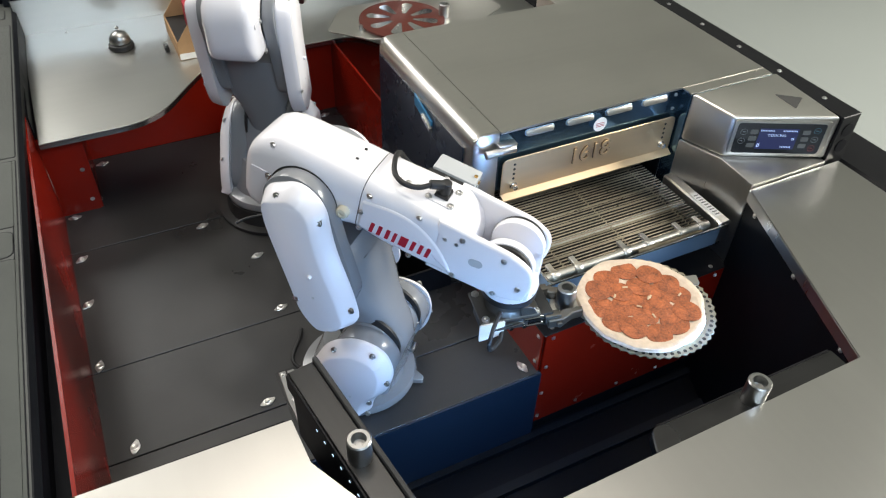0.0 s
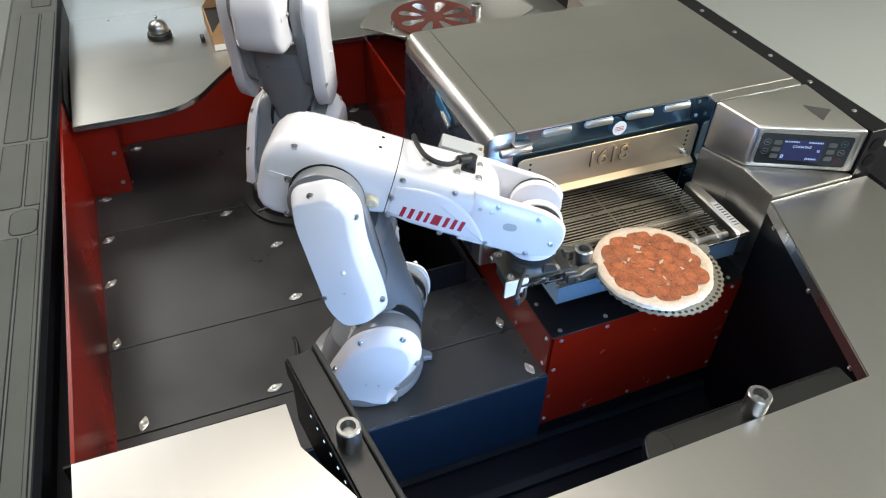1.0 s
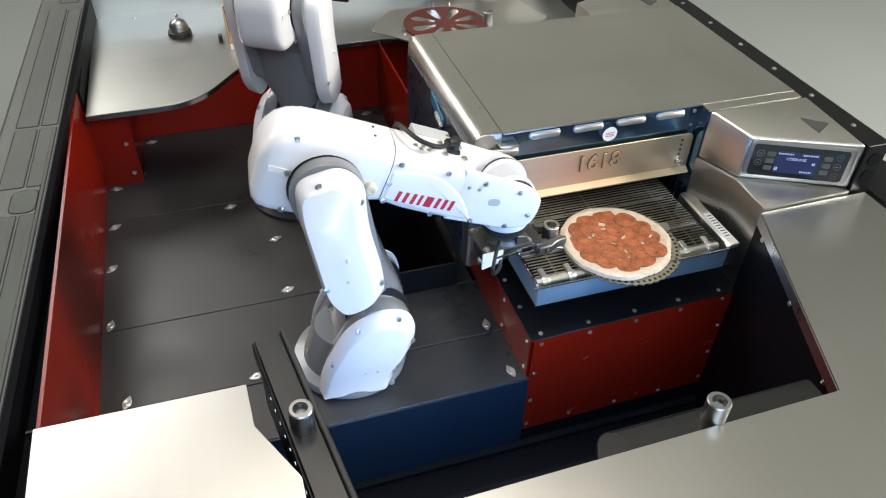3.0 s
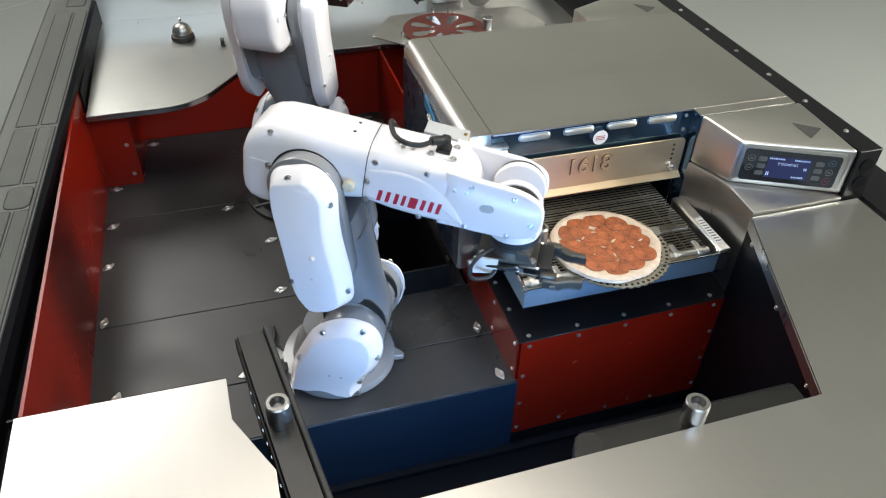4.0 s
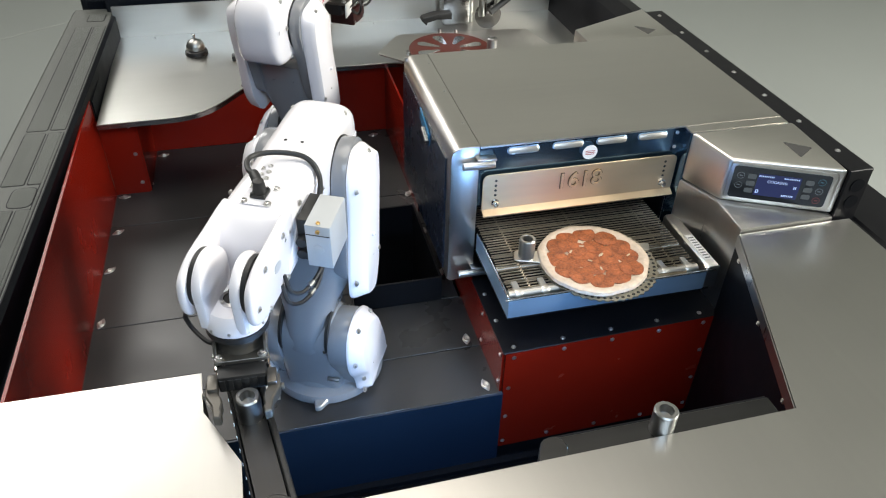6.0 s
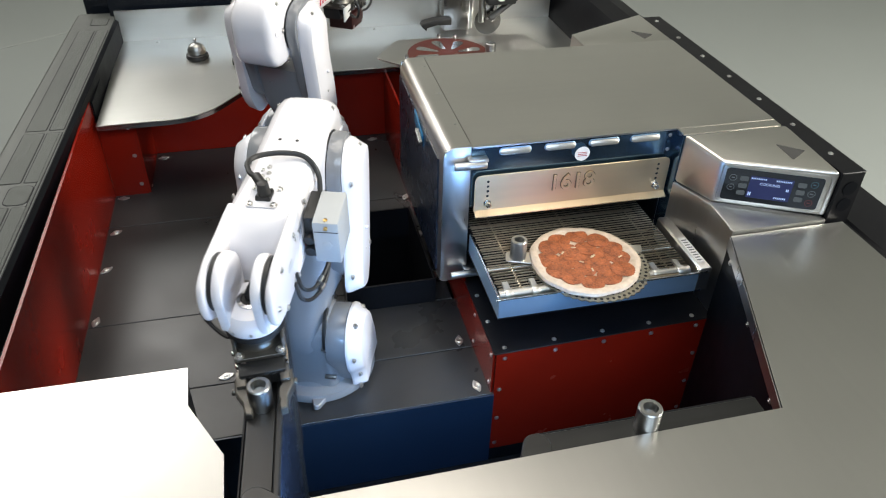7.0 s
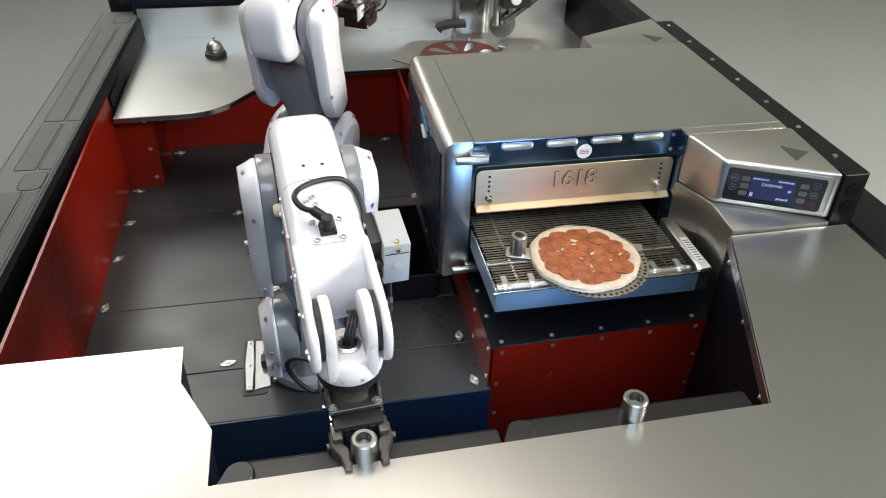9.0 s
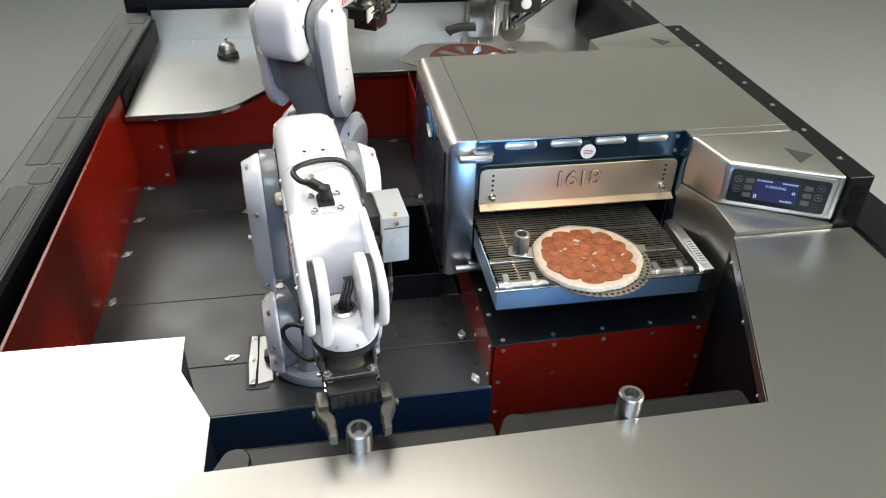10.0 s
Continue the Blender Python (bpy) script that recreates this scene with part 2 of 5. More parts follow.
def mesh_of(name, bm, mat, smooth=True, angle=35):
    me = bpy.data.meshes.new(name)
    bmesh.ops.recalc_face_normals(bm, faces=bm.faces)
    if smooth:
        lim = radians(angle)
        for f in bm.faces:
            f.smooth = True
        for e in bm.edges:
            e.smooth = len(e.link_faces) == 2 and e.calc_face_angle(0) < lim
    bm.to_mesh(me)
    bm.free()
    me.materials.append(mat)
    return me


def part(name, bm, mat, parent=None, label="", smooth=True, at=None):
    ob = new(name, mesh_of(name, bm, mat, smooth))
    if parent is not None:
        ob.parent = parent
    if at is not None:
        ob.matrix_basis = at
    if label:
        ob["label"] = label
    return ob


def thing(name, label, category, at=None, group="", kind=""):
    ob = new(name)
    ob.empty_display_size = 0.05
    if at is not None:
        ob.matrix_basis = at
    return tagged(ob, label, category, group, kind)


def solid(name, bm, mat, label, category, kind="structure", at=None, smooth=True):
    return tagged(part(name, bm, mat, None, "", smooth, at), label, category, "", kind)


def new_bm():
    return bmesh.new()


def screws(parent, places, r=0.004, h=0.003, normal=(0, 0, 1), name="screw", mat=None):
    """Small domed screws, one object each on one shared mesh."""
    bm = new_bm()
    lathe(bm, [(r * 1.5, 0), (r * 1.5, h * 0.3), (r, h * 0.35), (r * 0.95, h * 0.9), (r * 0.6, h), (r * 0.5, h * 0.55)], 10)
    me = mesh_of(name, bm, mat or SCREWM)
    q = Vector(normal).to_track_quat("Z", "Y").to_matrix().to_4x4()
    for p in places:
        ob = new(name, me)
        ob.parent = parent
        ob.matrix_basis = Matrix.Translation(p) @ q


def words(parent, name, text, size, depth, mat, m, grow=0.0):
    cu = bpy.data.curves.new(name, "FONT")
    cu.body, cu.size, cu.extrude, cu.align_x, cu.align_y = text, size, depth, "CENTER", "CENTER"
    cu.offset = grow
    tmp = bpy.data.objects.new(name, cu)
    scene.collection.objects.link(tmp)
    bpy.context.view_layer.update()
    me = bpy.data.meshes.new_from_object(tmp)
    bpy.data.objects.remove(tmp)
    me.materials.clear()
    me.materials.append(mat)
    ob = new(name, me)
    ob.parent = parent
    ob.matrix_basis = m
    return ob


# ---- studio and truck bed ----
def studio():
    bm = new_bm()
    box(bm, -9, -8, -1.0, 9, 9, -0.9)
    solid("ground", bm, FLOORM, "smooth pale grey painted studio floor under the truck", "floor")
    # strip added on the floor in place of the floor-to-cove seam
    bm = new_bm()
    prism(bm, [(-5.2, 2.87), (-1.2, 5.42), (-1.2, 5.442), (-5.2, 2.892)], -0.8995, -0.897)
    solid("trim", bm, COVE_SEAM, "thin pale strip standing for the seam of floor and cove", "trim")
    for name, b in (("wall_north", (-9, 9, -0.9, 9, 9.2, 5.2)), ("wall_south", (-9, -8.2, -0.9, 9, -8, 5.2)),
                    ("wall_west", (-9.2, -8, -0.9, -9, 9, 5.2)), ("wall_east", (9, -8, -0.9, 9.2, 9, 5.2))):
        bm = new_bm()
        box(bm, *b)
        solid(name, bm, WALLM, "plain pale grey painted studio wall", "wall")
    bm = new_bm()
    box(bm, -9, -8, 5.2, 9, 9, 5.4)
    solid("ceiling", bm, WALLM, "plain white painted studio ceiling", "ceiling")


def bed_floor():
    floor = thing("floor", "charcoal painted metal deck of bolted plates in a truck bed", "floor", kind="structure")
    # plates: x0, y0, x1, y1, cut out round the bin
    gap = 0.0015
    for x0, y0, x1, y1 in ((-0.895, 0.0, 0.0, 0.152), (-0.895, 0.152, -0.275, 0.398), (-0.275, 0.152, 0.0, 0.33), (-0.055, 0.33, -0.012, 0.66),
                           (-0.895, 0.398, -0.275, 0.82), (-0.275, 0.66, -0.012, 0.82), (-0.895, 0.82, -0.012, 1.236)):
        bm = new_bm()
        box(bm, x0, y0 + gap, -0.012, x1, y1 - (gap if abs(y1 - 0.33) > 0.01 else 0), 0.0, 0.0008, 1)
        part("deck_plate", bm, DECK, floor)
    bm = new_bm()
    for q in ((-0.89, 0.004, -0.277, 1.236), (-0.277, 0.004, 0.0, 0.329), (-0.277, 0.661, 0.0, 1.236), (-0.054, 0.329, -0.008, 0.661)):
        box(bm, q[0], q[1], -0.03, q[2], q[3], -0.0125)
    part("deck_underlay", bm, BLACK, floor)
    bm = new_bm()
    box(bm, -0.62, -0.004, -0.23, 0.0, 0.0, -0.0005)
    part("deck_front_skirt", bm, SKIRT, floor, "dark blue-black front face of the deck")
    # quarter-turn fasteners with a lozenge plate
    bm = new_bm()
    prism(bm, rounded([(-0.021, 0), (0, -0.0115), (0.021, 0), (0, 0.0115)], 0.008), 0, 0.0022, bevel=0.0006, seg=1)
    lathe(bm, [(0.0085, 0.002), (0.0085, 0.0036), (0.0065, 0.0042), (0.003, 0.003)], 14)
    cyl(bm, (-0.015, 0, 0.002), (-0.015, 0, 0.0032), 0.002, n=8)
    cyl(bm, (0.015, 0, 0.002), (0.015, 0, 0.0032), 0.002, n=8)
    box(bm, -0.007, -0.0012, 0.003, 0.007, 0.0012, 0.0047)
    me = mesh_of("deck_fastener", bm, SCREWM)
    for x, y, a in ((-0.03, 0.029, 100), (-0.033, 0.177, 80), (-0.038, 0.818, 60), (-0.866, 0.62, 40), (-0.866, 0.415, 75),
                    (-0.861, 0.791, 30), (-0.859, 0.971, 0), (-0.564, 0.172, 15), (-0.459, 0.425, 12), (-0.46, 0.627, 15),
                    (-0.035, 0.43, 60), (-0.037, 0.62, 70), (-0.83, 0.175, 70), (-0.455, 0.95, 10), (-0.76, 1.2, 10),
                    (-0.79, 1.03, 80), (-0.08, 1.2, 10), (-0.56, 0.80, 15)):
        ob = new("deck_fastener", me)
        ob.parent = floor
        ob.matrix_basis = pose(x, y, 0.0002, 0, 0, a)
    # lidded service box in the deck
    t = 0.006
    bin_box = thing("open_bin", "open black sheet-metal bin let into the deck", "bin")
    for b in ((-0.2745, 0.3305, -0.3, -0.0555, 0.33 + t, 0.07), (-0.2745, 0.66 - t, -0.3, -0.0555, 0.6595, 0.07),
              (-0.2745, 0.33 + t, -0.3, -0.275 + t, 0.66 - t, 0.07), (-0.055 - t, 0.33 + t, -0.3, -0.0555, 0.66 - t, 0.07)):
        bm = new_bm()
        box(bm, *b)
        part("bin_side", bm, BLACK, bin_box)
    bm = new_bm()
    box(bm, -0.2685, 0.3365, -0.3, -0.0615, 0.6535, -0.296)
    part("bin_bottom", bm, BLACK, bin_box)
    # cable slot with a bright hinged bracket
    slot = thing("cable_bracket", "brushed steel cable bracket screwed over a slot in the deck", "bracket")
    bm = new_bm()
    prism(bm, rounded([(-0.53, 0.065), (-0.478, 0.065), (-0.478, 0.24), (-0.53, 0.24)], 0.01), 0.0005, 0.002)
    part("slot_seal", bm, RUBBER, slot, "black rubber slot lining")
    bm = new_bm()
    prism(bm, [(-0.522, 0.075), (-0.508, 0.075), (-0.505, 0.16), (-0.508, 0.232), (-0.522, 0.232), (-0.526, 0.15)], 0.002, 0.008, bevel=0.001, seg=1)
    prism(bm, [(-0.504, 0.078), (-0.47, 0.085), (-0.47, 0.2), (-0.49, 0.232), (-0.504, 0.232)], 0.002, 0.005, bevel=0.001, seg=1)
    part("bracket_plate", bm, ALU, slot)
    bm = new_bm()
    box(bm, -0.49, 0.14, 0.005, -0.474, 0.165, 0.025, 0.003)
    cyl(bm, (-0.482, 0.168, 0.012), (-0.482, 0.185, 0.012), 0.004, n=10)
    part("cable_gland", bm, RUBBER, slot)
    screws(slot, [(-0.515, 0.085, 0.008), (-0.515, 0.15, 0.008), (-0.515, 0.222, 0.008)], 0.003)


def well():
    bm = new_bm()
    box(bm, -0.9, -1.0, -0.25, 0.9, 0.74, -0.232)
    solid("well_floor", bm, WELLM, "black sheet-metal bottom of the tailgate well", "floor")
    bm = new_bm()
    box(bm, -0.6, -0.022, -0.232, 0.5, -0.006, -0.218)
    box(bm, -0.6, -0.12, -0.232, 0.5, -0.098, -0.218)
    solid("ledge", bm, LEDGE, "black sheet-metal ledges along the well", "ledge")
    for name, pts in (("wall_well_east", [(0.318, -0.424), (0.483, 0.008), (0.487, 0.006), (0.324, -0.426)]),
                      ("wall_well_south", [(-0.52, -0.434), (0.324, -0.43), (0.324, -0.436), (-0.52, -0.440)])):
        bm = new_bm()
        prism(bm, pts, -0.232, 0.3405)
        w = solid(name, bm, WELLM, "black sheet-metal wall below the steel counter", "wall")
        if "east" in name:
            n = Vector((-0.43, 0.165, 0)).normalized() * 0.001
            screws(w, [tuple(Vector((0.318 + 0.165 * k, -0.424 + 0.432 * k, z)) + n) for k in (0.1, 0.5, 0.9) for z in (0.315,)], 0.004, normal=n)
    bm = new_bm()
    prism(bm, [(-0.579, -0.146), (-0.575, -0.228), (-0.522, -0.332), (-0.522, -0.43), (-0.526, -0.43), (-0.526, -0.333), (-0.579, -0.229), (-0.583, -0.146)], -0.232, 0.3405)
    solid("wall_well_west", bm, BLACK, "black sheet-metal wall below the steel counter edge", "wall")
    bm = new_bm()
    box(bm, -0.89, -0.14, -0.23, -0.583, -0.136, 0.34)
    solid("wall_well_cover", bm, BLACK, "black sheet closing the space below the counter", "wall")


def counters():
    top = thing("front_counter", "brushed stainless steel counter cut out round the robot well", "counter")
    bm = new_bm()
    prism(bm, [(-0.878, -0.14), (-0.574, -0.143), (-0.571, -0.225), (-0.518, -0.33), (-0.518, -0.428), (0.32, -0.42),
               (0.487, 0.012), (0.75, 0.014), (0.75, -1.0), (-0.878, -1.0)], 0.341, 0.345)
    part("worktop", bm, STEEL_TOP, top)
    bm = new_bm()
    prism(bm, [(0.3158, -0.4215), (0.4828, 0.0105), (0.4842, 0.0105), (0.3172, -0.4215)], 0.3185, 0.3449)
    part("edge_flange", bm, STEEL_Z, top)
    # diodes and their rail, added to go with the lip fill lamp
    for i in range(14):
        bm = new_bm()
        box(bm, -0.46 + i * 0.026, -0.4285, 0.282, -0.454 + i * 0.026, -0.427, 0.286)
        part("lip_fill_diode", bm, LEDM, top, "small blue-white diode added for fill")
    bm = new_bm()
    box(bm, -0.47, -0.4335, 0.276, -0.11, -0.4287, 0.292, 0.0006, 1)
    part("fill_diode_rail", bm, RUBBER, top, "black rail added behind the fill diodes")
    bm = new_bm()
    box(bm, -0.878, -1.0, 0.2, 0.75, -0.996, 0.34)
    part("rear_apron", bm, STEEL_X, top)

    back = thing("serving_counter", "pale brushed steel serving counter with a curved front edge", "counter")
    out = rounded([(-0.873, 0.942), (-0.595, 0.947), (-0.478, 1.104), (-0.398, 1.2), (0.03, 1.2), (0.10, 1.10), (0.33, 1.10), (0.66, 1.10),
                   (0.66, 1.575), (-0.873, 1.575)], [0.0, 0.095, 0.085, 0.085, 0.05, 0.03, 0, 0, 0, 0], 6)
    bm = new_bm()
    prism(bm, out, 0.2515, 0.255, bevel=0.0008, seg=1)
    part("worktop", bm, STEEL_MATTE, back)
    bm = new_bm()
    prism(bm, out, 0.239, 0.2513)
    part("edge_band", bm, STEEL_DARK, back, "darker steel front edge")
    bm = new_bm()
    box(bm, -0.873, 1.57, 0.2552, 0.66, 1.575, 0.36)
    part("backsplash", bm, STEEL_X, back)
    bm = new_bm()
    box(bm, -0.882, 0.996, 0.19, -0.878, 1.57, 0.30)
    part("side_guard", bm, WELLM, back)
    screws(back, [(-0.752, 1.548, 0.2553), (-0.32, 1.548, 0.2553), (-0.01, 1.548, 0.2553)], 0.004)


def red_walls():
    w = thing("wall_west_red", "glossy dark red painted metal wall along the truck bed", "wall", kind="structure")
    bm = new_bm()
    box(bm, -0.889, -0.136, -0.01, -0.883, 0.99, 0.306)
    part("red_panel", bm, RED, w)
    bm = new_bm()
    box(bm, -0.93, -1.0, 0.2, -0.8895, 1.6, 0.262)
    part("rubber_seal", bm, WELLM, w)
    w = thing("wall_step_red", "short red painted metal panel below the serving counter", "wall", kind="structure")
    bm = new_bm()
    box(bm, -0.8825, 0.99, 0.0, -0.788, 0.995, 0.2385)
    part("red_panel", bm, RED, w)
    bm = new_bm()
    box(bm, -0.788, 0.9952, 0.0, -0.783, 1.235, 0.2385)
    part("red_panel", bm, RED, w)
    screws(w, [(-0.803, 0.99, 0.035), (-0.803, 0.99, 0.13), (-0.803, 0.99, 0.22)], 0.004, normal=(0, -1, 0))
    w = thing("wall_north_red", "dark red painted metal wall at the head of the bed", "wall", kind="structure")
    bm = new_bm()
    box(bm, -0.783, 1.236, 0.0, 0.15, 1.242, 0.2385)
    part("red_panel", bm, RED, w)
    w = thing("wall_oven_red", "dark red panel between the oven and the back counter", "wall", kind="structure")
    bm = new_bm()
    box(bm, -0.03, 0.72, 0.0, -0.024, 1.235, 0.2385)
    part("red_panel", bm, RED, w)
    screws(w, [(-0.03, 0.78, 0.21), (-0.03, 0.78, 0.1)], 0.004, normal=(-1, 0, 0))


def rails():
    rail = thing("bed_rail", "grey textured plastic truck bed rail with recessed ribbed panels", "rail", pose(-0.0235, -0.031, 0, 0, 0, -1.9))
    bm = new_bm()
    prism(bm, [(-0.90, 0.28), (-0.90, 0.326), (-0.905, 0.33), (-1.028, 0.33), (-1.038, 0.322), (-1.042, 0.2), (-0.95, 0.2), (-0.95, 0.28)], -1.3, 1.645, "y")
    part("rail_cap", bm, RAIL, rail)
    bm = new_bm()
    prism(bm, [(-0.8998, 0.2), (-0.8998, 0.3245), (-0.9052, 0.3302), (-0.9062, 0.3325), (-0.9035, 0.333), (-0.894, 0.3265), (-0.8935, 0.2)], -1.29, 1.64, "y")
    part("inner_lip", bm, WELLM, rail, "black rubber inner lip")
    bm = new_bm()
    prism(bm, [(-1.0425, 0.2), (-1.066, -0.1), (-1.046, -0.5), (-1.0, -0.5), (-1.0, 0.19), (-1.036, 0.2)], -1.3, 1.645, "y")
    part("body_side", bm, DOORM, rail, "dark metallic truck side")

    def inset(x0, x1, y0, y1, r=0.005):
        b = new_bm()
        prism(b, rounded([(x0, y0), (x1, y0), (x1, y1), (x0, y1)], r, 4), 0.3302, 0.3312, bevel=0.0005, seg=1)
        part("ribbed_panel", b, RAILP, rail)
        g = 0.0024
        b = new_bm()
        prism(b, rounded([(x0 - g, y0 - g), (x1 + g, y0 - g), (x1 + g, y1 + g), (x0 - g, y1 + g)], r + g, 4), 0.3296, 0.3303)
        part("panel_groove", b, WELLM, rail)
    for y0, y1 in ((-1.25, -0.35), (-0.33, 0.428), (0.53, 0.767), (0.783, 1.48)):
        inset(-1.0, -0.954, y0, y1)
    for y0, y1 in ((-1.25, -0.35), (-0.33, 0.767), (0.783, 1.48)):
        inset(-0.945 if y1 < 0 or y0 > 0.7 else -0.918, -0.9125, y0, y1)
    inset(-0.946, -0.9185, -0.33, 0.428)
    inset(-0.946, -0.9185, 0.53, 0.767)
    inset(-0.97, -0.9215, 0.438, 0.516, 0.018)
    inset(-0.975, -0.925, 1.53, 1.59)

    side = thing("oven_side_rail", "black powder-coated rail box with two round ports", "rail")
    bm = new_bm()
    prism(bm, [(0.712, 0.15), (0.712, 0.462), (0.767, 0.462), (0.767, 0.15)], 0.02, 0.95, "y", bevel=0.0015, seg=1)
    part("rail_box", bm, BLACK, side)
    for z in (0.425, 0.385):
        bm = new_bm()
        cyl(bm, (0.741, 0.0195, z), (0.741, 0.0185, z), 0.016, n=24)
        part("port", bm, WELLM, side, "round black port")
    screws(side, [(0.74, 0.1 + 0.135 * i, 0.462) for i in range(7)], 0.004)
    rr = thing("bed_rail_east", "dark plastic truck bed rail beyond the oven", "rail")
    bm = new_bm()
    prism(bm, [(0.769, 0.2), (0.769, 0.325), (0.78, 0.335), (0.9, 0.335), (0.92, 0.32), (0.92, 0.2)], -1.3, 1.62, "y", bevel=0.002, seg=1)
    part("rail_cap", bm, BLACK, rr)
    bm = new_bm()
    prism(bm, [(0.92, 0.3), (0.95, -0.1), (0.92, -0.5), (0.88, -0.5), (0.88, 0.2), (0.92, 0.2)], -1.3, 1.62, "y")
    part("body_side", bm, DOORM, rr)
    bm = new_bm()
    box(bm, 0.7515, -1.0, 0.2, 0.768, 0.018, 0.335)
    part("rail_lining", bm, BLACK, rr)

    bm = new_bm()
    box(bm, -0.896, 1.61, -0.3, 0.9, 1.7, 0.475, 0.01)
    box(bm, -0.99, 1.71, -0.3, -0.8, 1.77, 0.475, 0.01)
    solid("bulkhead", bm, PANEL_GLOSS, "black bulkhead behind the truck cab", "wall")
    bm = new_bm()
    prism(bm, [(0.6605, 0.27), (0.6605, 0.255), (0.72, 0.25), (0.723, 0.10), (0.766, 0.10), (0.766, 0.40), (0.72, 0.38)], 0.99, 1.6, "y")
    solid("trim_east", bm, BLACK, "black lining of the bed side", "trim")


def oven_base():
    b = thing("oven_plinth", "red painted oven plinth with a black screwed top plate", "plinth")
    bm = new_bm()
    prism(bm, [(0.0, -0.185), (0.483, -0.175), (0.488, 0.132), (0.0, 0.1175)], 0.0, 0.006, "y")
    part("front_panel", bm, RED, b, "glossy dark red front panel")
    bm = new_bm()
    prism(bm, [(0.0065, -0.0), (0.0065, 0.1175), (0.75, 0.1175), (0.75, 0.0)], -0.006, -0.001, "x")
    part("side_panel", bm, RED, b, "glossy dark red side panel")
    bm = new_bm()
    prism(bm, [(-0.006, 0.118), (0.4925, 0.1325), (0.4925, 0.1355), (-0.006, 0.121)], -0.0015, 0.2485, "y", bevel=0.0008, seg=1)
    part("top_plate", bm, BLACK, b)
    bm = new_bm()
    box(bm, 0.0, 0.0065, -0.23, 0.48, 0.7, 0.1)
    part("core", bm, BLACK, b)
    s = 0.03
    screws(b, [(x, 0.014, 0.1212 + x * 0.029) for x in (0.02, 0.13, 0.24, 0.348, 0.45)] + [(0.008, y, 0.1213) for y in (0.1, 0.19)], 0.0035, normal=(-s, 0, 1))
    screws(b, [(x, 0.0, 0.1035 + x * 0.029) for x in (0.018, 0.13, 0.24, 0.35, 0.457)] +
           [(0.012, 0.0, z) for z in (0.012, -0.08, -0.165)] + [(0.47, 0.0, z) for z in (0.03, -0.06, -0.15)] +
           [(x, 0.0, -0.165) for x in (0.12, 0.24, 0.36)], 0.0035, normal=(0, -1, 0))
    screws(b, [(-0.006, y, z) for y in (0.02, 0.15) for z in (0.02, 0.1)], 0.0035, normal=(-1, 0, 0))


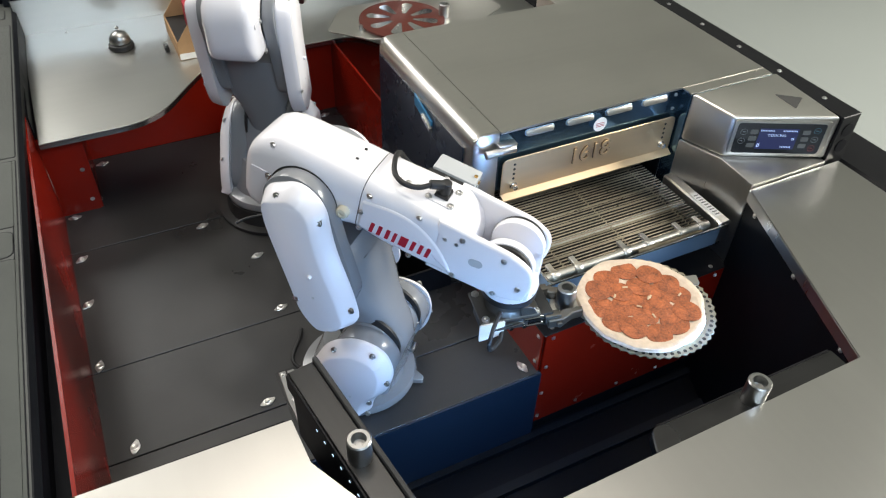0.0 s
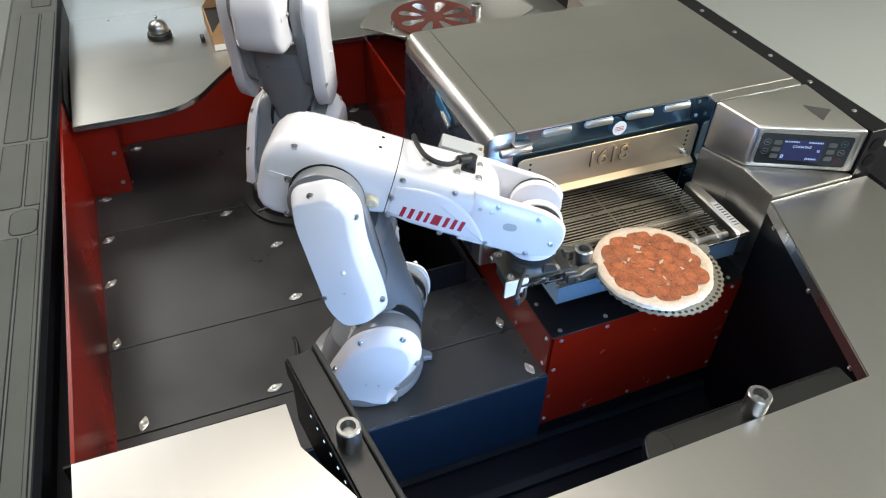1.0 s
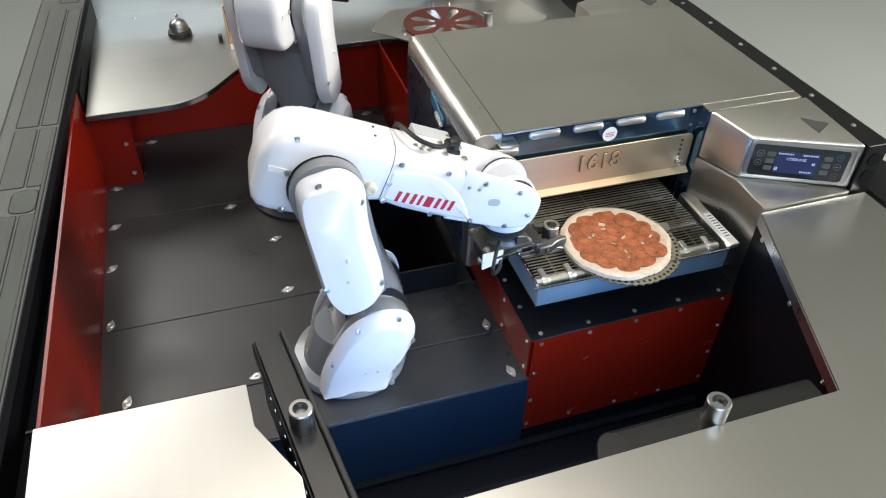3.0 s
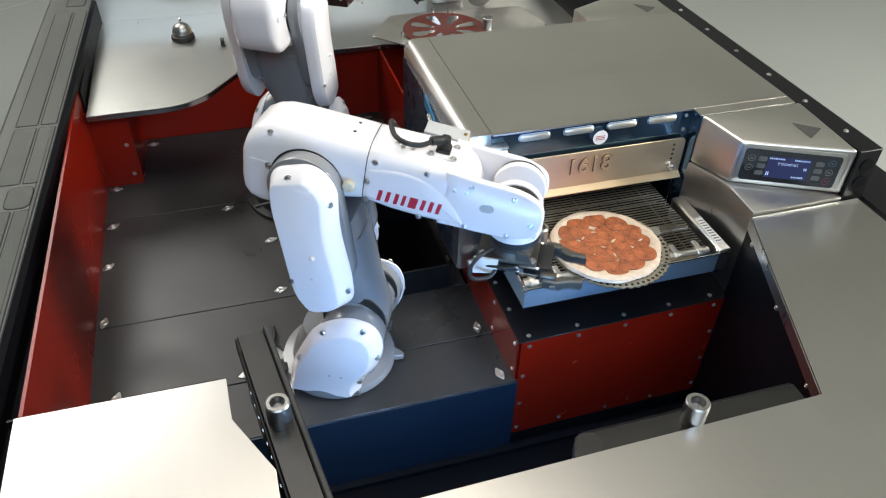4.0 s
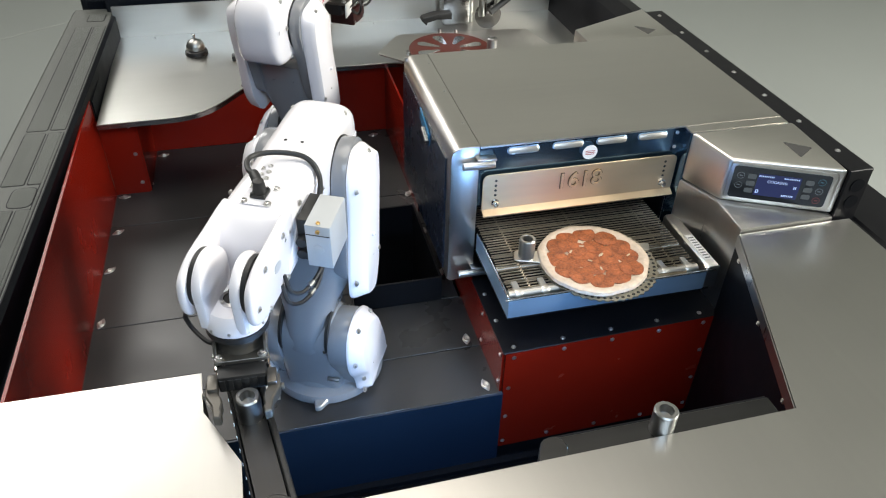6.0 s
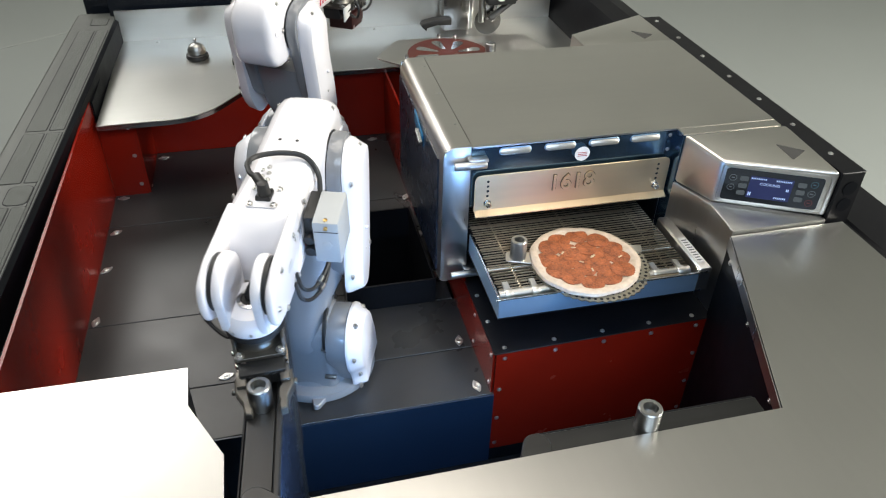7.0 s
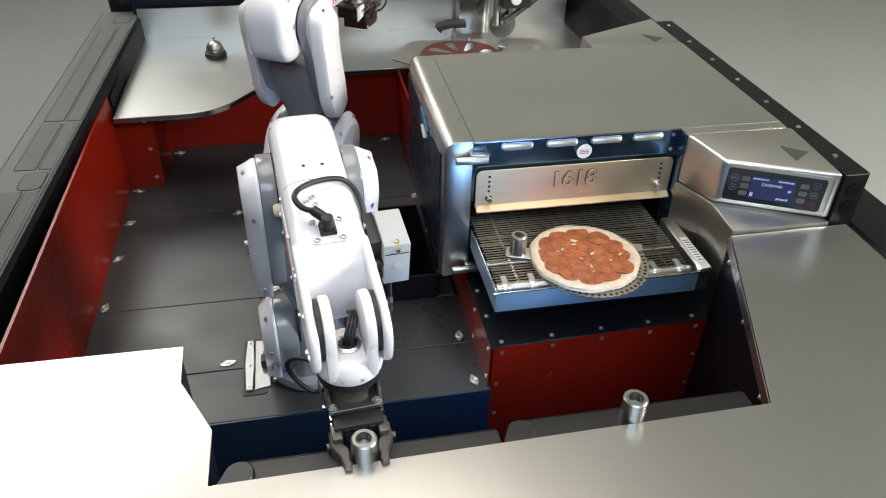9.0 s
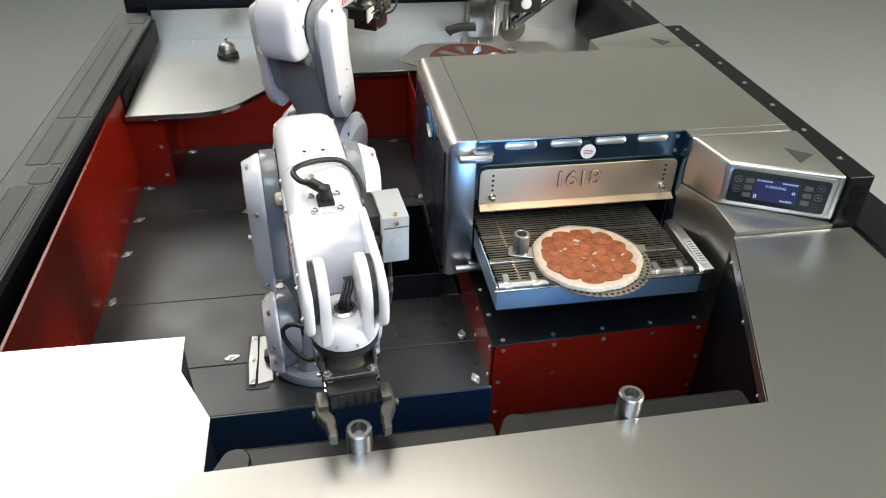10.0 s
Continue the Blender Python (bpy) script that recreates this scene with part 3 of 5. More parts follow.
def oven():
    o = thing("conveyor_oven", "brushed stainless steel conveyor pizza oven", "oven")
    bm = new_bm()
    prism(bm, rounded([(-0.0015, 0.468), (-0.0015, 0.472), (0.70, 0.472), (0.70, 0.468)], 0), 0.250, 0.742, "y")
    part("top_sheet", bm, STEEL_X, o)
    screws(o, [(-0.012, y, 0.4716) for y in (0.36, 0.52, 0.68)], 0.002, 0.0012)
    # left wrap: rounded shoulder with a front post
    bm = new_bm()
    prism(bm, rounded([(-0.063, 0.123), (-0.063, 0.4715), (-0.0025, 0.4715), (-0.0025, 0.455), (-0.043, 0.455), (-0.045, 0.123)],
                      [0, 0.036, 0, 0.0, 0.022, 0], 8), 0.262, 0.742, "y")
    part("left_wrap", bm, STEEL_X, o)
    bm = new_bm()
    prism(bm, rounded([(-0.064, 0.123), (-0.064, 0.4725), (-0.003, 0.4725), (-0.003, 0.128)], [0.012, 0.036, 0, 0.0], 8), 0.252, 0.2615, "y", bevel=0.002, seg=2)
    part("front_post", bm, STEEL_Z, o)
    bm = new_bm()
    box(bm, -0.067, 0.29, 0.135, -0.0635, 0.735, 0.43)
    part("side_panel", bm, NAVY, o, "dark satin side panel")
    badge = new_bm()
    prism(badge, [(0.43, 0.385), (0.52, 0.408), (0.52, 0.436), (0.43, 0.413)], -0.071, -0.0672, "x", bevel=0.001, seg=1)
    part("badge", badge, BADGE, o, "plain blue badge with a bright edge")
    badge = new_bm()
    prism(badge, [(0.42, 0.392), (0.465, 0.405), (0.465, 0.415), (0.42, 0.402)], -0.08, -0.0712, "x", bevel=0.001, seg=1)
    part("badge_clip", badge, STEEL_BRIGHT, o)
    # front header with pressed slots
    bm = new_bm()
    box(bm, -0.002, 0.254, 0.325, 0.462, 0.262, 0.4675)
    part("header", bm, HEADER, o, "polished header strip with a blue reflection in its colour")
    for x in (0.0928, 0.193, 0.2935, 0.390):
        bm = new_bm()
        prism(bm, capsule((x - 0.0275, 0.4545), 0.006, (x + 0.0275, 0.4545), 0.006), 0.2465, 0.2538, "y")
        for v in bm.verts:
            if v.co.y < 0.25:
                v.co.y = 0.2530 - (0.4605 - v.co.z) * 0.55
        bmesh.ops.bevel(bm, geom=[e for e in bm.edges if all(v.co.y < 0.2532 for v in e.verts)], offset=0.0012, segments=2, profile=0.5, affect="EDGES")
        part("pressed_louvre", bm, STEEL_TOP, o)
        bm = new_bm()
        prism(bm, capsule((x - 0.0275, 0.4545), 0.0085, (x + 0.0275, 0.4545), 0.0085), 0.2532, 0.2539, "y", bevel=0.0005, seg=1)
        part("louvre_rim", bm, REFLECT_BLUE, o)
    bm = new_bm()
    cyl(bm, (0.2425, 0.2455, 0.4345), (0.2425, 0.2448, 0.4345), 0.017, n=32)
    st = part("warning_sticker", bm, LABEL, o, "round white warning sticker")
    bm = new_bm()
    for k in range(3):
        box(bm, 0.232, 0.2443, 0.429 + k * 0.004, 0.253, 0.2447, 0.4305 + k * 0.004)
    part("sticker_print", bm, REDKEY, st)
    # heat shield
    bm = new_bm()
    prism(bm, rounded([(0.005, 0.316), (0.458, 0.316), (0.458, 0.405), (0.005, 0.405)], [0.0, 0, 0.016, 0.016], 5), 0.243, 0.2465, "y", bevel=0.0008, seg=1)
    sh = part("heat_shield", bm, STEEL_STRAW, o, "straw-tinted steel heat shield with a raised model number")
    bm = new_bm()
    prism(bm, [(0.2465, 0.317), (0.229, 0.308), (0.229, 0.3105), (0.2445, 0.3195)], 0.006, 0.457, "x")
    part("shield_lip", bm, STEEL_STRAW, sh)
    words(sh, "model_number", "1618", 0.054, 0.004, STEEL_STRAW, pose(0.225, 0.2415, 0.37, 90, 0, 0))
    # dark grown copy, shifted down and right, as painted shade round the digits
    words(sh, "number_edge", "1618", 0.054, 0.0012, EMBOSS_SHADE, pose(0.2255, 0.2418, 0.3695, 90, 0, 0), 0.0014)
    for x in (0.034, 0.43):
        bm = new_bm()
        for k in range(4):
            cyl(bm, (x, 0.2428, 0.39 - k * 0.012), (x, 0.2424, 0.39 - k * 0.012), 0.003, n=10)
        part("slot_row", bm, HOLE, sh)
    for x in (0.034, 0.43):
        bm = new_bm()
        cyl(bm, (x, 0.243, 0.337), (x, 0.229, 0.337), 0.006, n=12, bevel=0.001)
        cyl(bm, (x, 0.243, 0.337), (x, 0.240, 0.337), 0.009, n=6)
        part("wing_screw", bm, STEEL_BRIGHT, sh)
    # latches
    for z, y in ((0.437, 0.24), (0.152, 0.24)):
        bm = new_bm()
        cyl(bm, (-0.043, y - 0.004, z), (0.026, y - 0.004, z), 0.0085, n=18, bevel=0.0015)
        box(bm, -0.012, y - 0.006, z + 0.006, 0.03, y + 0.014, z + 0.013, 0.002)
        part("latch", bm, STEEL_Z, o, "polished cylindrical latch")
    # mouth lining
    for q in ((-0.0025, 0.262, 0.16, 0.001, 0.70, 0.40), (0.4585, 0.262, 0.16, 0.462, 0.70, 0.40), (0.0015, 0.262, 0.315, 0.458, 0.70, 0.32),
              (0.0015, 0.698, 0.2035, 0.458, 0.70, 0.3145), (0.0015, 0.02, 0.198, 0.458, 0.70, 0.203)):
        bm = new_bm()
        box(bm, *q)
        part("mouth_lining", bm, BLACK, o, "black oven lining sheet")
    bm = new_bm()
    box(bm, -0.062, 0.735, 0.123, 0.70, 0.741, 0.467)
    box(bm, -0.045, 0.27, 0.1225, 0.70, 0.735, 0.128)
    part("back_shell", bm, STEEL_X, o)
    bm = new_bm()
    prism(bm, [(0.44, 0.7425), (0.44, 0.83), (0.70, 0.95), (0.70, 0.7425)], 0.3, 0.472, bevel=0.004, seg=2)
    part("rear_housing", bm, STEEL_X, o)
    bm = new_bm()
    prism(bm, rounded([(0.614, 0.825), (0.664, 0.787), (0.627, 0.76)], 0.004, 3), 0.4722, 0.4725)
    part("hazard_label", bm, PRINT, o, "grey triangular hazard label")
    bm = new_bm()
    for v in prism(bm, rounded([(0.6426, 0.154), (0.6889, 0.1164), (0.6451, 0.0913)], 0.004, 3), 0.0, 0.0004):
        v.co.z += 0.4722 + 0.0507 * (v.co.y - 0.2212) + 0.0531 * (v.co.x - 0.7115)
    part("hazard_label", bm, PRINT, o, "grey triangular hazard label")
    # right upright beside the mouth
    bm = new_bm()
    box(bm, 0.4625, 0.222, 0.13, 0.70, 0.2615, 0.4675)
    part("right_post", bm, HEADER, o, "polished upright with a blue reflection in its colour")
    bm = new_bm()
    box(bm, 0.4625, 0.2225, 0.4678, 0.70, 0.2497, 0.4712)
    part("top_filler", bm, STEEL_X, o)
    screws(o, [(0.45, 0.254, 0.455), (0.45, 0.254, 0.42)], 0.003, normal=(0, -1, 0))
    # control housing
    low = [(0.463, 0.2215), (0.497, 0.12), (0.491, 0.016), (0.71, 0.018), (0.71, 0.2215)]
    bm = new_bm()
    prism(bm, low, 0.124, 0.354, bevel=0.004, seg=2)
    ctl = part("control_housing", bm, STEEL_Z, o, "brushed steel control housing with a slanted face")
    bm = new_bm()
    pts = [(0.4625, 0.2212), (0.503, 0.124), (0.7115, 0.024), (0.7115, 0.2212)]
    vs = prism(bm, pts, 0.3545, 0.472)
    for v in vs:
        if v.co.z > 0.4 and v.co.y < 0.2:
            v.co.z = 0.456 if v.co.x < 0.6 else 0.462
    rim = list(bm.edges)
    crown = [v for v in bm.verts if v.co.z > 0.4]
    fold = [v for v in crown if abs(v.co.x - 0.503) < 0.001] + [v for v in crown if v.co.x > 0.71 and v.co.y > 0.2]
    bmesh.ops.connect_vert_pair(bm, verts=fold)
    bmesh.ops.bevel(bm, geom=rim, offset=0.0075, segments=4, profile=0.5, affect="EDGES")
    part("control_head", bm, STEEL_X, ctl)
    # control face: frame along the slanted front
    a, b = Vector((0.503, 0.124, 0)), Vector((0.7115, 0.024, 0))
    d = (b - a).normalized()
    nrm = Vector((d.y, -d.x, 0))
    m = Matrix((( d.x, 0, nrm.x, a.x), (d.y, 0, nrm.y, a.y), (0, 1, 0, 0.359), (0, 0, 0, 1)))
    bm = new_bm()
    prism(bm, rounded([(0.004, 0.004), (0.218, 0.004), (0.218, 0.094), (0.004, 0.094)], 0.012), 0.0, 0.004, bevel=0.003, seg=2, m=m)
    part("face_frame", bm, STEEL_X, ctl)
    bm = new_bm()
    prism(bm, rounded([(0.012, 0.011), (0.206, 0.011), (0.206, 0.087), (0.012, 0.087)], 0.008), 0.004, 0.0046, m=m)
    part("key_panel", bm, PANEL_GLOSS, ctl, "black key panel")
    bm = new_bm()
    box(bm, 0.062, 0.022, 0.0046, 0.148, 0.074, 0.0050, m=m)
    part("display", bm, SLIME, ctl, "lit blue display reading COOKING")
    for x0, y0, x1, y1 in ((0.064, 0.067, 0.094, 0.0705), (0.114, 0.067, 0.144, 0.0705), (0.065, 0.027, 0.072, 0.036), (0.137, 0.046, 0.143, 0.052), (0.118, 0.026, 0.142, 0.030)):
        k = 0
        bm = new_bm()
        while x0 + k * 0.0035 < x1:
            box(bm, x0 + k * 0.0035, y0, 0.0050, x0 + k * 0.0035 + 0.0020, y1, 0.0052, m=m)
            k += 1
        part("display_text", bm, GLYPH, ctl)
    words(ctl, "display_word", "COOKING", 0.0085, 0.0001, GLYPH, m @ Matrix.Translation((0.103, 0.057, 0.0052)))
    for x in (0.042, 0.157):
        for k in range(3):
            bm = new_bm()
            prism(bm, rounded([(x, 0.026 + k * 0.017), (x + 0.017, 0.026 + k * 0.017), (x + 0.017, 0.037 + k * 0.017), (x, 0.037 + k * 0.017)], 0.003, 2), 0.0046, 0.0054, m=m)
            part("soft_key", bm, BUTTON, ctl)
    for x, y, mat in ((0.028, 0.065, KEYRING), (0.028, 0.042, KEYRING), (0.188, 0.07, KEYBLUE), (0.188, 0.048, KEYRING), (0.188, 0.026, KEYRED)):
        bm = new_bm()
        for i in range(20):
            t0, t1 = 2 * math.pi * i / 20, 2 * math.pi * (i + 1) / 20
            q = [(x + r * math.cos(t), y + r * math.sin(t)) for r, t in ((0.0068, t0), (0.0076, t0), (0.0076, t1), (0.0068, t1))]
            prism(bm, q, 0.0046, 0.0049, m=m)
        box(bm, x - 0.003, y - 0.001, 0.0046, x + 0.003, y + 0.001, 0.0049, m=m)
        part("round_key", bm, mat, ctl)


def conveyor():
    c = thing("conveyor_tray", "steel conveyor tray with a wire belt sticking out of the oven", "conveyor")
    bm = new_bm()
    box(bm, 0.004, 0.018, 0.2035, 0.442, 0.0205, 0.25)
    box(bm, 0.001, 0.018, 0.2035, 0.0035, 0.252, 0.25)
    part("tray_wall", bm, REFLECT_BLUE, c, "steel tray wall with a blue reflection in its colour")
    bm = new_bm()
    tube(bm, smooth_path([(0.003, 0.25, 0.251), (0.003, 0.05, 0.251), (0.003, 0.03, 0.251), (0.012, 0.0195, 0.251), (0.03, 0.0195, 0.251), (0.43, 0.0195, 0.251), (0.441, 0.024, 0.253), (0.443, 0.035, 0.256)], 6), 0.0022, 8)
    part("rolled_rim", bm, STEEL_BRIGHT, c)
    # belt of wires
    bm = new_bm()
    y = 0.05
    i = 0
    while y < 0.62:
        tube(bm, [Vector((0.012, y, 0.2445)), Vector((0.2, y, 0.2445)), Vector((0.436, y, 0.2445))], 0.0015, 6)
        for x in (0.06, 0.225, 0.39):
            tube(bm, [Vector((x - 0.004, y, 0.2445)), Vector((x, y + 0.004, 0.2465)), Vector((x + 0.004, y + 0.009, 0.2445))], 0.0013, 5)
        y += 0.0088
        i += 1
    belt = part("wire_belt", bm, WIRE, c, "browned steel wire conveyor belt")
    belt["kind"] = "stuff"
    bm = new_bm()
    y = 0.055
    while y < 0.4:
        tube(bm, [Vector((0.014, y, 0.2145)), Vector((0.436, y, 0.2145))], 0.0014, 5)
        y += 0.03
    part("belt_return", bm, WIRE, c)["kind"] = "stuff"
    bm = new_bm()
    cyl(bm, (0.01, 0.05, 0.237), (0.437, 0.05, 0.237), 0.0098, n=18)
    cyl(bm, (0.01, 0.135, 0.236), (0.437, 0.135, 0.236), 0.006, n=12)
    part("roller", bm, STEEL_X, c)
    for x in (0.03, 0.088, 0.21, 0.27, 0.36, 0.415):
        bm = new_bm()
        cyl(bm, (x - 0.008, 0.05, 0.236), (x + 0.008, 0.05, 0.236), 0.0135, n=14, bevel=0.001)
        box(bm, x - 0.006, 0.05, 0.241, x + 0.006, 0.078, 0.2485, 0.001, 1)
        part("sprocket", bm, STEEL_X, c)
    bm = new_bm()
    cyl(bm, (0.23, 0.034, 0.2445), (0.40, 0.03, 0.2445), 0.005, n=10)
    part("drive_shaft", bm, WIRE, c)
    bm = new_bm()
    prism(bm, [(0.444, 0.2), (0.444, 0.256), (0.448, 0.259), (0.470, 0.259), (0.473, 0.255), (0.473, 0.2)], 0.022, 0.22, "y", bevel=0.001, seg=1)
    g = part("side_guide", bm, STEEL_X, c, "folded steel side guide with a white label")
    bm = new_bm()
    box(bm, 0.4505, 0.045, 0.2592, 0.4675, 0.135, 0.2597)
    lab = part("rating_label", bm, LABEL, c, "white rating label with illegible print")
    bm = new_bm()
    for k in range(9):
        box(bm, 0.453, 0.05 + k * 0.009, 0.2597, 0.4655, 0.0535 + k * 0.009, 0.26)
    part("label_print", bm, TRIM, lab)


# ---- tall pegs with a bored top ----
def peg(parent, x, y, z, r=0.021, h=0.05, name="grip_peg", mat=None):
    bm = new_bm()
    lathe(bm, [(r, 0), (r, h - 0.002), (r - 0.002, h), (r * 0.62, h), (r * 0.58, h - 0.002), (r * 0.56, h - 0.016), (r * 0.3, h - 0.0165), (r * 0.26, h - 0.012), (r * 0.1, h - 0.0118)], 32)
    return part(name, bm, mat or ALU, parent, "machined aluminium grip peg with a bored top", at=pose(x, y, z))


def well_door(at, label):
    """A hinged door below a black top bar; local x runs from the hinge to the tip."""
    d = thing("well_door", label, "door", at, "doors of the tailgate well")
    bm = new_bm()
    box(bm, 0.0, -0.022, 0.329, 0.372, 0.022, 0.335, 0.0015, 1)
    part("top_bar", bm, BAR, d, "dark brushed metal top bar")
    bm = new_bm()
    prism(bm, rounded([(0.0, 0.2), (0.0, 0.341), (0.374, 0.341), (0.374, 0.0), (0.36, 0.0), (0.36, 0.326), (0.014, 0.326), (0.014, 0.2)], 0), -0.032, -0.0225, "y", bevel=0.002, seg=1)
    part("frame", bm, RUBBER, d)
    bm = new_bm()
    box(bm, 0.012, -0.026, -0.17, 0.362, -0.018, 0.3255)
    part("door_panel", bm, NAVY, d, "dark blue-black door panel")
    bm = new_bm()
    box(bm, 0.332, -0.0285, -0.17, 0.338, -0.0262, 0.32)
    box(bm, 0.346, -0.03, -0.17, 0.354, -0.0262, 0.32)
    part("edge_strip", bm, DOORM, d)
    bm = new_bm()
    box(bm, 0.002, 0.0225, 0.30, 0.37, 0.0265, 0.333, 0.001, 1)
    box(bm, 0.02, 0.018, 0.18, 0.36, 0.022, 0.31)
    part("rear_lip", bm, BLACK, d)
    bm = new_bm()
    prism(bm, capsule((0.0, 0.0), 0.021, (-0.012, -0.02), 0.019), 0.318, 0.342, bevel=0.002, seg=1)
    part("hinge_block", bm, BAR, d, "rounded hinge block")
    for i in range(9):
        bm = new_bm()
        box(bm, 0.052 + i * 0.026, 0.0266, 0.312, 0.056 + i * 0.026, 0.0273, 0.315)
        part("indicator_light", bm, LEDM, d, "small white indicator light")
    peg(d, 0.173, 0.0, 0.3352, 0.0185, 0.045)
    return d


# ---- robots ----
J2_OUT, J2_UP, ARM, LIFT, FORE = 0.058, 0.1775, 0.337, 0.046, 0.362


def shell(bm, outline, y0, y1, y2, inset, sgn, lean=(0.0, 0.0)):
    """A moulded cover: the outline stands straight from y0 to y1, then slopes in to a smaller face at y2."""
    n = len(outline)
    pts = [Vector(p) for p in outline]
    area = sum(pts[i - 1].x * pts[i].y - pts[i].x * pts[i - 1].y for i in range(n))
    turn = 1 if area > 0 else -1
    normals = []
    for i in range(n):
        d = (pts[(i + 1) % n] - pts[i - 1]).normalized()
        normals.append(Vector((d.y, -d.x)) * turn)
    rings = []
    for y, k in ((y0, 0.0), (y1, 0.0), (y1 + (y2 - y1) * 0.12, 0.05), (y1 + (y2 - y1) * 0.6, 0.56), (y1 + (y2 - y1) * 0.93, 0.9), (y2, 1.12)):
        ring = []
        for p, nn in zip(pts, normals):
            w = inset * (1 + lean[0] * nn.x + lean[1] * nn.y) * k
            q = p - nn * w
            ring.append(bm.verts.new((q.x, sgn * y, q.y)))
        rings.append(ring)
    for a, b in zip(rings, rings[1:]):
        for i in range(n):
            bm.faces.new((a[i], a[(i + 1) % n], b[(i + 1) % n], b[i]))
    bm.faces.new(rings[0])
    bm.faces.new(rings[-1])


def loft(bm, sections, n=5):
    """A rounded box body along x; each section is x, low, high, half width, top radius, bottom radius."""
    rings = []
    for x, lo, hi, hw, rt, rb in sections:
        out = rounded([(-hw, lo), (hw, lo), (hw, hi), (-hw, hi)], [rb, rb, rt, rt], n)
        rings.append([bm.verts.new((x, p[0], p[1])) for p in out])
    m = len(rings[0])
    for a, b in zip(rings, rings[1:]):
        for i in range(m):
            bm.faces.new((a[i], a[(i + 1) % m], b[(i + 1) % m], b[i]))
    bm.faces.new(list(reversed(rings[0])))
    bm.faces.new(rings[-1])


def frame_of(origin, x, y, z):
    return Matrix(((x.x, y.x, z.x, origin.x), (x.y, y.y, z.y, origin.y), (x.z, y.z, z.z, origin.z), (0, 0, 0, 1)))


def chain(q1, q2, q3, q4, tool, dip=0.0):
    """Poses of the robot's links in the robot's space, from joint angles in degrees."""
    a, b, c, r = (radians(v) for v in (q1, q2, q3, q4))
    u, s, z = Vector((math.cos(a), math.sin(a), 0)), Vector((-math.sin(a), math.cos(a), 0)), Vector((0, 0, 1))
    j2 = J2_OUT * u + J2_UP * z
    along, ahead = math.sin(b) * u + math.cos(b) * z, math.cos(b) * u - math.sin(b) * z
    j3 = j2 + ARM * along
    fd, fn = math.cos(c) * u - math.sin(c) * z, math.sin(c) * u + math.cos(c) * z
    top = j3 + LIFT * fn
    s4, n4 = math.cos(r) * s + math.sin(r) * fn, -math.sin(r) * s + math.cos(r) * fn
    w = top + FORE * fd
    tilt = Matrix.Rotation(radians(dip), 4, s)
    wu, wz = (tilt @ u), (tilt @ z)
    return {"turret": frame_of(Vector((0, 0, 0)), u, s, z), "upper_arm": frame_of(j2, ahead, s, along), "elbow": frame_of(top, fd, s, fn),
            "forearm": frame_of(top, fd, s4, n4), "wrist": frame_of(w, wu, s, wz),
            "gripper": Matrix.Translation(w) @ tilt @ Matrix.Rotation(radians(tool), 4, "Z")}


